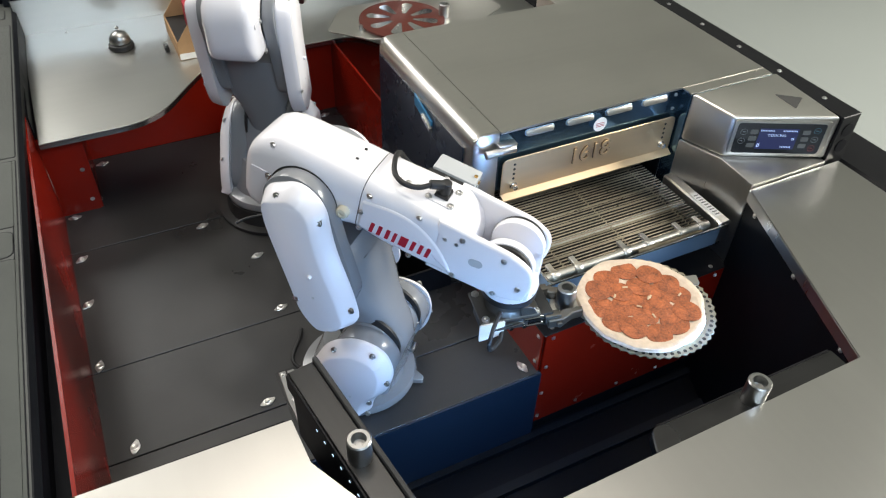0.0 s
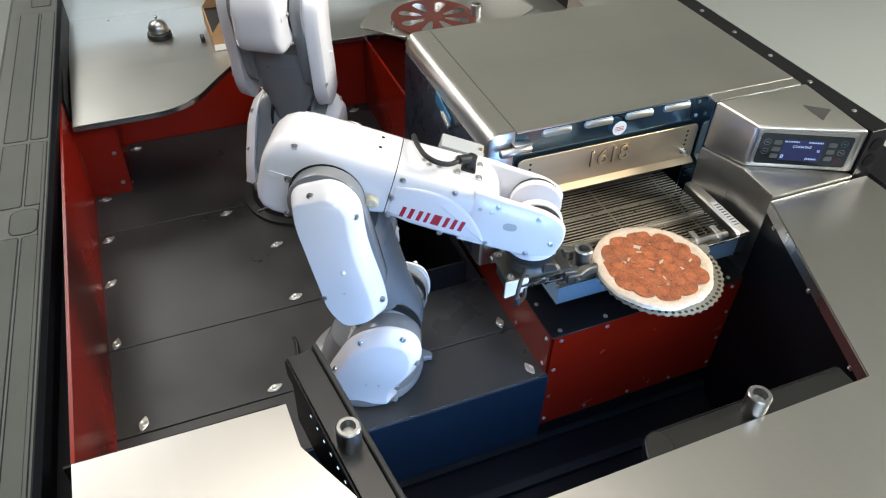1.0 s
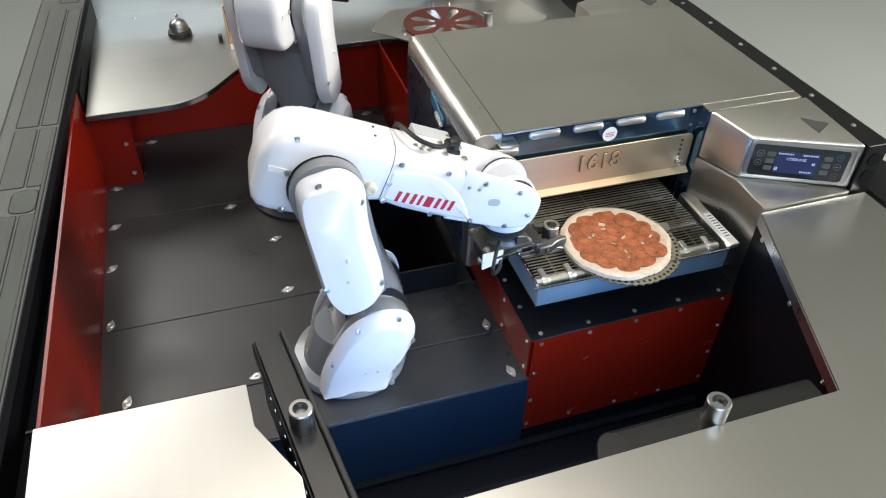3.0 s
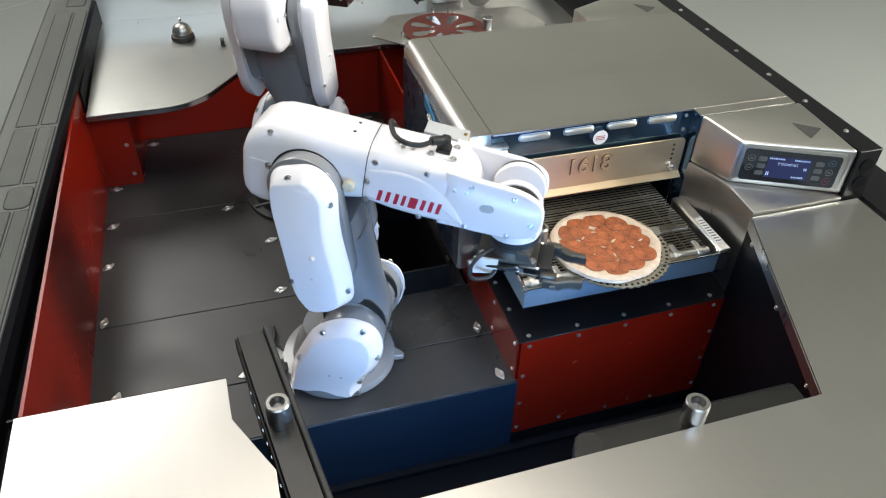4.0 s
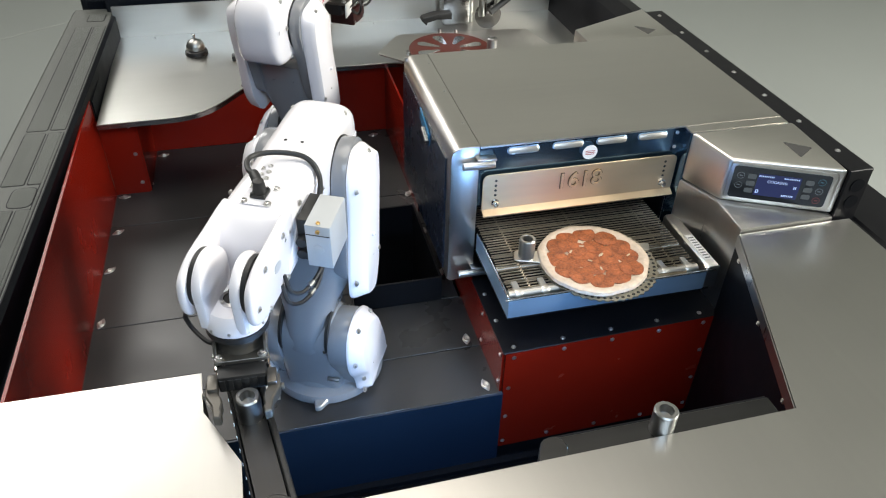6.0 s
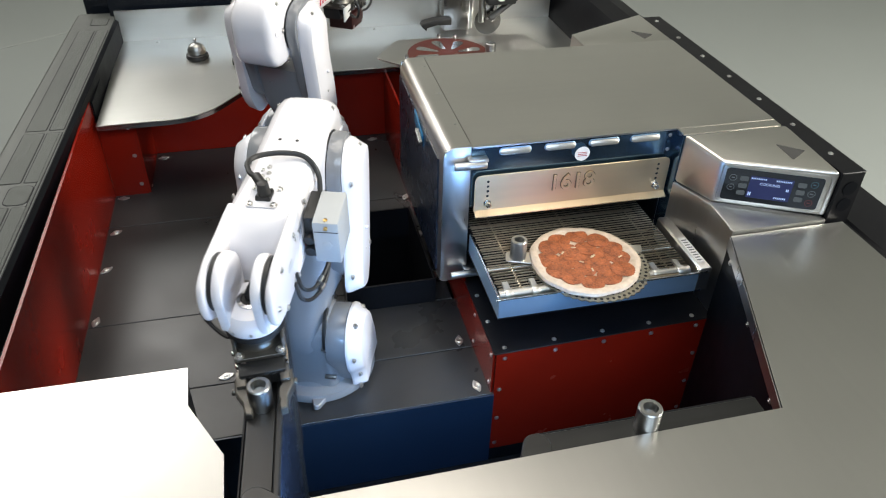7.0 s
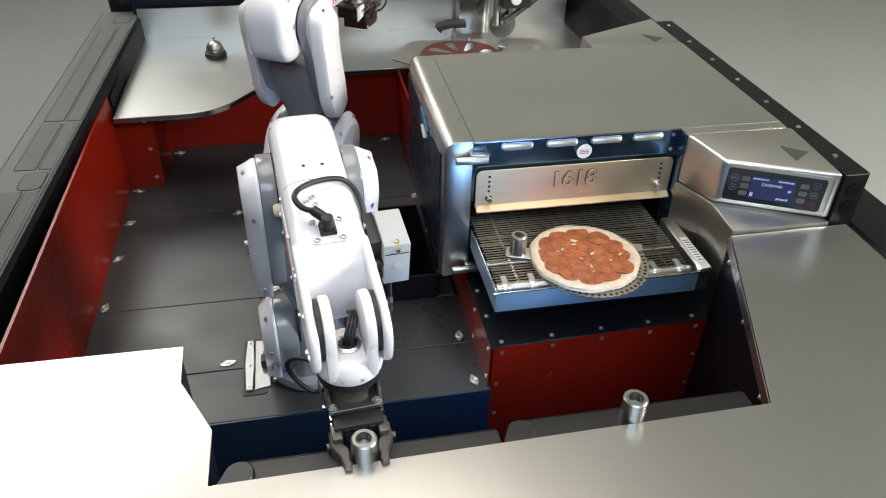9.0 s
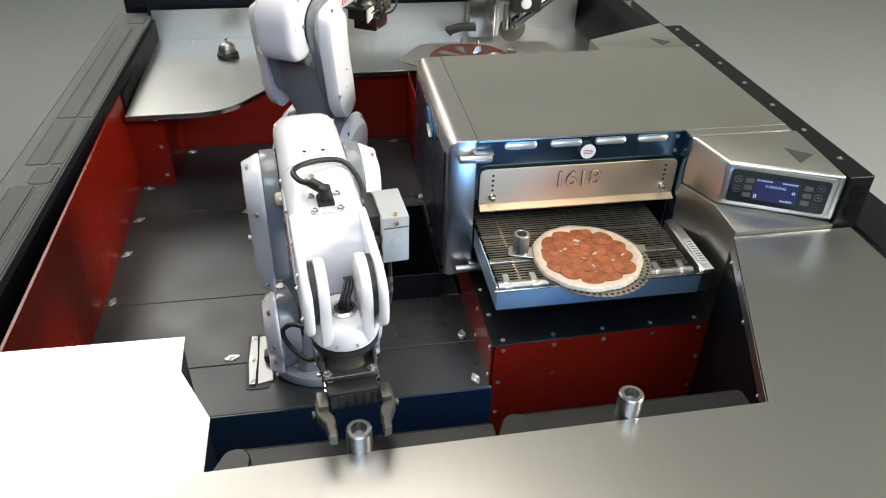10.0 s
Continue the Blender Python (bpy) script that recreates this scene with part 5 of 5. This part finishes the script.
def pizza_screen():
    """Origin at the foot of the grip peg; local x runs from the peg to the middle of the screen."""
    s = thing("pizza_screen", "round perforated metal pizza screen with a grip peg", "pizza screen")
    bm = new_bm()
    n = 96
    prof = []
    for i in range(n):
        a = 2 * math.pi * i / n
        r = 0.1285 if i % 2 else 0.1245
        prof.append((PEG_TO_PIZZA + r * math.cos(a), r * math.sin(a)))
    prism(bm, prof, -0.0125, -0.0095)
    part("rim", bm, SCREENM, s, "serrated screen rim")
    bm = new_bm()
    k = 0
    for ring in range(4, 10):
        r = ring * 0.0128 + 0.004
        m = int(2 * math.pi * r / 0.0125)
        for i in range(m):
            a = 2 * math.pi * (i + 0.5 * (ring % 2)) / m
            cyl(bm, (PEG_TO_PIZZA + r * math.cos(a), r * math.sin(a), -0.0094), (PEG_TO_PIZZA + r * math.cos(a), r * math.sin(a), -0.0091), 0.0036, n=8)
    part("perforation", bm, HOLE, s)
    bm = new_bm()
    prism(bm, rounded([(-0.026, -0.018), (0.04, -0.02), (0.07, -0.03), (0.07, 0.03), (0.04, 0.02), (-0.026, 0.018)], 0.01), -0.009, -0.0055, bevel=0.001, seg=1)
    part("handle_plate", bm, STEEL_X, s)
    peg(s, 0, 0, -0.0055, 0.0175, 0.046)
    bm = new_bm()
    prism(bm, rounded([(PEG_TO_PIZZA + 0.08, 0.045), (PEG_TO_PIZZA + 0.118, 0.05), (PEG_TO_PIZZA + 0.118, 0.075), (PEG_TO_PIZZA + 0.08, 0.07)], 0.004), -0.0095, -0.006)
    part("stop_tab", bm, STEEL_X, s)
    return s


def pizza():
    p = thing("pizza", "unbaked pepperoni pizza with a pale dough rim", "pizza")
    bm = new_bm()
    n = 72
    rings = ((0.1145, -0.0088), (0.1185, -0.004), (0.1165, 0.002), (0.110, 0.0045), (0.102, 0.0035), (0.095, 0.001), (0.06, 0.001), (0.02, 0.001))
    rows = []
    cx = PEG_TO_PIZZA - 0.011
    for r, z in rings:
        row = []
        for i in range(n):
            a = 2 * math.pi * i / n
            wob = 1 + 0.012 * math.sin(3 * a + 0.5) + 0.010 * math.sin(7 * a) + 0.006 * math.sin(13 * a + 1)
            k = noise.noise((math.cos(a) * 3, math.sin(a) * 3, r * 40)) * 0.0012
            row.append(bm.verts.new((cx + r * wob * math.cos(a), r * wob * math.sin(a), z + k)))
        rows.append(row)
    for a, b in zip(rows, rows[1:]):
        for i in range(n):
            bm.faces.new((a[i], a[(i + 1) % n], b[(i + 1) % n], b[i]))
    bm.faces.new(rows[-1])
    bm.faces.new(list(reversed(rows[0])))
    part("dough", bm, DOUGH, p, "pale raw dough base")
    rnd = random.Random(7)
    spots = [(0.0775 * math.cos(a), 0.0775 * math.sin(a)) for a in [2 * math.pi * i / 12 + 0.15 for i in range(12)]]
    spots += [(0.04 * math.cos(a), 0.04 * math.sin(a)) for a in [2 * math.pi * i / 6 + 0.4 for i in range(6)]] + [(0.004, -0.003)]
    for i, (x, y) in enumerate(spots):
        bm = new_bm()
        m = 22
        r0 = 0.0252 + rnd.uniform(-0.0012, 0.0016)
        top, mid, low = [], [], []
        for k in range(m):
            a = 2 * math.pi * k / m
            w = 1 + 0.03 * math.sin(3 * a + i) + 0.02 * math.sin(5 * a + 2 * i)
            lift = 0.0012 * math.sin(2 * a + i)
            low.append(bm.verts.new((r0 * w * math.cos(a), r0 * w * math.sin(a), 0)))
            mid.append(bm.verts.new((r0 * w * math.cos(a), r0 * w * math.sin(a), 0.0011 + lift * 0.3)))
            top.append(bm.verts.new((r0 * 0.86 * w * math.cos(a), r0 * 0.86 * w * math.sin(a), 0.0016 + lift * 0.3)))
        for a, b in ((low, mid), (mid, top)):
            for k in range(m):
                bm.faces.new((a[k], a[(k + 1) % m], b[(k + 1) % m], b[k]))
        bm.faces.new(top)
        bm.faces.new(list(reversed(low)))
        part("pepperoni_slice", bm, PEPPER, p, at=pose(cx + x + rnd.uniform(-0.0055, 0.0055), y + rnd.uniform(-0.0055, 0.0055), 0.0014 + 0.0008 * (i % 3),
                                                       rnd.uniform(-1.3, 1.3), rnd.uniform(-1.3, 1.3), rnd.uniform(0, 360)))
    for i in range(7):
        bm = new_bm()
        box(bm, -0.005, -0.002, 0, 0.005, 0.002, 0.0018, 0.0008, 1)
        a, r = rnd.uniform(0, 6.28), rnd.uniform(0.015, 0.085)
        part("cheese_shred", bm, CHEESE, p, at=pose(cx + r * math.cos(a), r * math.sin(a), 0.0042, rnd.uniform(-8, 8), rnd.uniform(-8, 8), rnd.uniform(0, 180)))
    return p


# ---- small things ----
def service_bell():
    b = thing("service_bell", "chrome service bell on a black base", "bell", pose(-0.616, 1.385, 0.2552))
    bm = new_bm()
    lathe(bm, [(0.034, 0.0), (0.036, 0.004), (0.034, 0.014), (0.028, 0.018)], 32)
    part("base", bm, RUBBER, b)
    bm = new_bm()
    lathe(bm, [(0.029, 0.0185), (0.030, 0.021), (0.028, 0.032), (0.022, 0.043), (0.012, 0.049), (0.005, 0.051)], 32)
    part("dome", bm, ALU, b)
    bm = new_bm()
    lathe(bm, [(0.003, 0.051), (0.003, 0.058), (0.0055, 0.060), (0.0045, 0.064), (0.001, 0.066)], 16)
    part("plunger", bm, STEEL_BRIGHT, b)


def pizza_box():
    b = thing("pizza_box_rack", "brown cardboard holder with slanted sides and a dark inside", "box", pose(-0.4775, 1.236, 0.2553))
    end = [(0.0, 0.0), (0.15, 0.0), (0.15, 0.17), (0.09, 0.17), (0.0, 0.05)]
    for y in (0.0, 0.201):
        bm = new_bm()
        prism(bm, end, y, y + 0.004, "y", bevel=0.0006, seg=1)
        part("end_panel", bm, CARD, b)
    bm = new_bm()
    box(bm, 0.0, 0.0042, 0.0, 0.004, 0.2008, 0.05, 0.0006, 1)
    part("side_panel", bm, CARD, b)
    bm = new_bm()
    box(bm, 0.146, 0.0042, 0.0, 0.15, 0.2008, 0.17, 0.0006, 1)
    part("side_panel", bm, CARD, b)
    bm = new_bm()
    box(bm, 0.0042, 0.0045, 0.002, 0.1458, 0.2005, 0.046)
    part("liner", bm, RUBBER, b, "black folded boxes inside")
    bm = new_bm()
    box(bm, 0.05, 0.09, 0.0462, 0.09, 0.13, 0.12, 0.002)
    part("red_tab", bm, LOGO, b, "red tab")
    bm = new_bm()
    box(bm, 0.001, -0.0012, 0.002, 0.149, -0.0002, 0.02)
    part("base_tape", bm, LABEL, b, "white tape along the foot")
    k = thing("cable_clip", "small black plastic clip on the steel counter", "clip", pose(-0.5, 1.315, 0.2553))
    bm = new_bm()
    box(bm, -0.006, -0.014, 0.0, 0.006, 0.014, 0.016, 0.002)
    part("clip_body", bm, RUBBER, k)
    bm = new_bm()
    box(bm, -0.004, -0.008, 0.0162, 0.004, 0.008, 0.019, 0.001, 1)
    part("clip_button", bm, BUTTON, k)


def cutting_station():
    t = thing("cutting_turntable", "red slotted turntable disc on a steel plate", "turntable", pose(0, 0, -0.012))
    bm = new_bm()
    prism(bm, rounded([(-0.07, 1.13), (0.03, 1.03), (0.34, 1.0), (0.49, 1.09), (0.45, 1.25), (0.02, 1.27)], 0.02), 0.326, 0.33, bevel=0.001, seg=1)
    part("plate", bm, STEEL_X, t)
    bm = new_bm()
    for x, y in ((0.02, 1.215), (0.3, 1.12), (0.4, 1.15), (0.06, 1.24)):
        cyl(bm, (x, y, 0.2675), (x, y, 0.326), 0.01, n=12)
    part("standoffs", bm, ALU, t)
    bm = new_bm()
    prism(bm, [(-0.045, 0.3258), (0.03, 0.3258), (0.03, 0.268)], 1.17, 1.174, "y")
    part("plate_bracket", bm, STEEL_DARK, t, "steel bracket under the plate")
    cx, cy, r = 0.158, 1.112, 0.128
    bm = new_bm()
    cyl(bm, (cx, cy, 0.3305), (cx, cy, 0.337), r, n=64, bevel=0.001)
    part("disc", bm, DISC, t, "dull red slotted disc")
    for i in range(8):
        a = 2 * math.pi * i / 8 + 0.2
        bm = new_bm()
        prism(bm, capsule((cx + 0.04 * math.cos(a), cy + 0.04 * math.sin(a)), 0.006, (cx + 0.092 * math.cos(a), cy + 0.092 * math.sin(a)), 0.016), 0.3371, 0.3376)
        part("slot", bm, STEEL_BRIGHT, t, "bright slot showing the plate")
    for x, y in ((0.022, 1.10), (0.115, 1.0), (0.16, 1.26), (0.21, 1.245)):
        bm = new_bm()
        cyl(bm, (x, y, 0.33), (x, y, 0.345), 0.006, n=12, bevel=0.001)
        part("guide_post", bm, ALU, t)
    peg(t, 0.287, 1.09, 0.3302, 0.016, 0.04)
    c = thing("pizza_cutter_stand", "steel stand with a round blade and black clamps", "cutter", pose(0.035, 0.115, -0.04))
    bm = new_bm()
    box(bm, 0.195, 1.37, 0.2955, 0.29, 1.44, 0.56, 0.003)
    part("column", bm, STEEL_DARK, c)
    bm = new_bm()
    box(bm, 0.291, 1.38, 0.2955, 0.305, 1.43, 0.52, 0.002)
    part("upright", bm, STEEL_Z, c)
    bm = new_bm()
    box(bm, 0.372, 1.36, 0.2955, 0.39, 1.40, 0.45, 0.002)
    part("upright", bm, STEEL_DARK, c)
    bm = new_bm()
    cyl(bm, (0.335, 1.29, 0.352), (0.335, 1.294, 0.352), 0.047, n=48)
    part("blade", bm, STEEL_DARK, c, "round steel cutting blade")
    bm = new_bm()
    box(bm, 0.322, 1.28, 0.352, 0.352, 1.2895, 0.43, 0.002)
    part("blade_holder", bm, STEEL_DARK, c)
    screws(c, [(0.33, 1.28, 0.365), (0.343, 1.28, 0.385)], 0.003, normal=(0, -1, 0))
    bm = new_bm()
    cyl(bm, (0.302, 1.262, 0.36), (0.302, 1.262, 0.45), 0.011, n=18, bevel=0.002)
    part("guide_bush", bm, ALU, c)
    bm = new_bm()
    box(bm, 0.315, 1.23, 0.425, 0.415, 1.30, 0.52, 0.006)
    head = part("clamp", bm, RUBBER, c, "black clamp block")
    bm = new_bm()
    cyl(bm, (0.36, 1.2295, 0.458), (0.36, 1.222, 0.458), 0.018, n=24, bevel=0.002)
    part("knob", bm, LABEL, head, "white round knob")
    bm = new_bm()
    prism(bm, [(0.095, 0.352), (0.10, 0.362), (0.14, 0.372), (0.2, 0.374), (0.2, 0.352), (0.15, 0.354), (0.115, 0.345), (0.112, 0.335)], 1.27, 1.31, "y", bevel=0.003, seg=2)
    part("arm", bm, RUBBER, c, "curved black arm")
    bm = new_bm()
    cyl(bm, (0.33, 1.25, 0.375), (0.60, 1.33, 0.53), 0.011, n=16)
    part("pull_bar", bm, DOORM, c)
    bm = new_bm()
    cyl(bm, (0.42, 1.262, 0.445), (0.58, 1.31, 0.538), 0.006, n=12)
    part("return_rod", bm, STEEL_BRIGHT, c)


def robot_sensor(parent):
    bm = new_bm()
    box(bm, 0.01, -0.035, -0.206, 0.095, 0.039, -0.1605, 0.003)
    sb = part("sensor_box", bm, SENSOR, parent, "dark red sensor box")
    screws(sb, [(0.02, -0.035, -0.199), (0.085, -0.035, -0.199), (0.085, -0.035, -0.167)], 0.003, normal=(0, -1, 0))
    bm = new_bm()
    box(bm, 0.02, -0.02, -0.1603, 0.12, 0.02, -0.1565, 0.004)
    part("sensor_mount", bm, RUBBER, parent, "black sensor mount")
    bm = new_bm()
    tube(bm, smooth_path([(0.095, -0.03, -0.175), (0.125, -0.035, -0.178), (0.16, -0.035, -0.17), (0.175, -0.03, -0.155), (0.155, -0.02, -0.14), (0.076, -0.01, -0.142)]), 0.0035)
    part("sensor_lead", bm, RUBBER, parent, "black looped sensor lead")


studio()
bed_floor()
well()
counters()
red_walls()
rails()
oven_base()
oven()
conveyor()

HINGE = (-0.478, -0.411)
left_door = well_door(pose(HINGE[0], HINGE[1], 0, 0, 0, 98), "black hinged well door with an aluminium grip peg, swung shut by the robot")
well_door(pose(-0.074, -0.404, 0), "black closed well door with an aluminium grip peg")

# joint table of the working robot: seconds, base turn, arm lean, forearm dip, forearm roll, gripper turn, gripper dip
JOINTS = [(0.0, -48.7, -19.1, 12.9, 0.7, -10.8, 0), (0.5, -36.9, -17.9, 13.8, 1.5, -8.4, 0), (1.0, -26.4, -17.0, 14.7, -0.6, -3.4, 0), (1.5, -15.0, -16.3, 15.8, -1.1, -3.4, 0),
          (2.0, -3.8, -15.1, 17.0, -0.9, -2.8, 0), (2.5, -3.6, -14.1, 21.5, -1.6, -2.7, 0), (2.8, -4.2, -14.1, 21.6, -1.3, -0.4, 0), (3.3, -6.8, -13.7, 20.6, -1.0, 10.0, 0),
          (3.8, -19.0, -12.3, 12.9, -0.5, -6.0, 0), (4.0, -27.6, -11.3, 8.7, -0.4, -30.0, 0), (4.2, -36.0, -9.3, 6.4, -0.4, -52.0, 0), (4.5, -48.2, -6.5, 4.6, 0.5, -81.0, 0),
          (4.7, -70.7, -8.0, 0.0, 2.6, -88.0, 0), (4.9, -101.7, -13.8, -4.5, 1.2, -93.0, 0), (5.0, -111.1, -14.2, -5.2, -0.5, -93.0, 0), (5.5, -114.5, -10.2, -1.4, -1.5, -92.0, 0),
          (5.8, -114.8, -11.6, 2.2, -1.2, -94.0, 0), (6.3, -114.6, -13.8, 6.0, -0.7, -90.0, 5), (6.8, -113.2, -14.4, 6.8, 0.5, -91.2, 6), (7.0, -107.9, -14.4, 6.9, 0.0, -89.9, 9),
          (7.5, -97.6, -12.7, 6.3, 1.3, -86.6, 10), (8.0, -89.8, -7.8, 7.7, 0.7, -83.8, 8), (8.5, -85.2, -0.8, 10.4, 0.5, -85.2, 2), (9.0, -84.5, 8.9, 10.3, -0.0, -85.7, 0),
          (9.5, -84.4, 9.1, 10.4, 0.1, -85.9, 0), (10.0, -84.5, 9.4, 2.3, -0.1, -85.7, 0)]
JAWS = [(0.0, 0.0), (3.2, 0.0), (3.5, 0.010), (6.3, 0.010), (6.6, 0.0), (9.5, 0.0), (9.8, 0.011), (10.0, 0.011)]
DOOR_TURN = [(0.0, 98.0), (6.6, 98.0), (6.8, 95.5), (7.0, 85.0), (7.5, 63.3), (8.0, 41.0), (8.5, 19.7), (9.0, -0.3), (9.3, -0.5), (10.0, -0.5)]
PEG_PATH = [(0.0, -0.041, -0.081, 0.311, -23), (0.5, 0.006, -0.032, 0.304, -22.5), (1.0, 0.045, 0.023, 0.297, -22), (1.5, 0.068, 0.082, 0.294, -22),
            (2.0, 0.083, 0.145, 0.290, -21), (2.5, 0.081, 0.147, 0.2595, -19), (2.8, 0.081, 0.148, 0.2585, -18), (10.0, 0.081, 0.148, 0.2585, -18)]


def spline(table, t):
    """Smooth values between the rows of a table."""
    rows = [np.array(r, float) for r in table]
    if t <= rows[0][0]:
        return rows[0][1:]
    if t >= rows[-1][0]:
        return rows[-1][1:]
    i = max(k for k in range(len(rows)) if rows[k][0] <= t)
    a, b = rows[i], rows[i + 1]
    h = b[0] - a[0]
    s = (t - a[0]) / h
    def slope(k):
        if k == 0 or k == len(rows) - 1:
            return np.zeros(len(rows[0]) - 1)
        d0 = (rows[k][1:] - rows[k - 1][1:]) / (rows[k][0] - rows[k - 1][0])
        d1 = (rows[k + 1][1:] - rows[k][1:]) / (rows[k + 1][0] - rows[k][0])
        return np.where(d0 * d1 > 0, 2 * d0 * d1 / np.where(np.abs(d0 + d1) < 1e-9, 1e-9, d0 + d1), 0)
    m0, m1 = slope(i), slope(i + 1)
    return (2 * s ** 3 - 3 * s ** 2 + 1) * a[1:] + (s ** 3 - 2 * s ** 2 + s) * h * m0 + (-2 * s ** 3 + 3 * s ** 2) * b[1:] + (s ** 3 - s ** 2) * h * m1


_, links, jaws = robot(pose(-0.359, 0.1727, 0), "glossy white and grey six-axis robot arm on the deck, working", JOINTS[0][1:])
idle, idle_links, _ = robot(pose(-0.351, 0.827, 0.055), "glossy white and grey six-axis robot arm reaching over the back counter", (58.4, -13.6, -3, 0, 60))
bm = new_bm()
lathe(bm, [(0.15, -0.0548), (0.15, -0.045), (0.128, -0.044), (0.126, -0.0005), (0.12, -0.0002)], 40)
part("pedestal", bm, DECK, idle, "dark round foot")
robot_sensor(idle_links["gripper"])

screen = pizza_screen()
pie = pizza()
service_bell()
pizza_box()
cutting_station()


def motions():
    times = [round(0.1 * i, 1) for i in range(101)]
    poses = [(t, chain(*spline(JOINTS, t))) for t in times]
    for name, ob in links.items():
        walk(ob, [(t, p[name]) for t, p in poses])
    for sgn, ob in zip((-1, 1), jaws):
        walk(ob, [(t, pose(0, sgn * float(spline(JAWS, t)[0]), 0)) for t in times])
    walk(left_door, [(t, pose(HINGE[0], HINGE[1], 0, 0, 0, float(spline(DOOR_TURN, t)[0]))) for t in times])
    for ob in (screen, pie):
        walk(ob, [(t, pose(*[float(v) for v in spline(PEG_PATH, t)[:3]], 0, 0, float(spline(PEG_PATH, t)[3]))) for t in times])


motions()
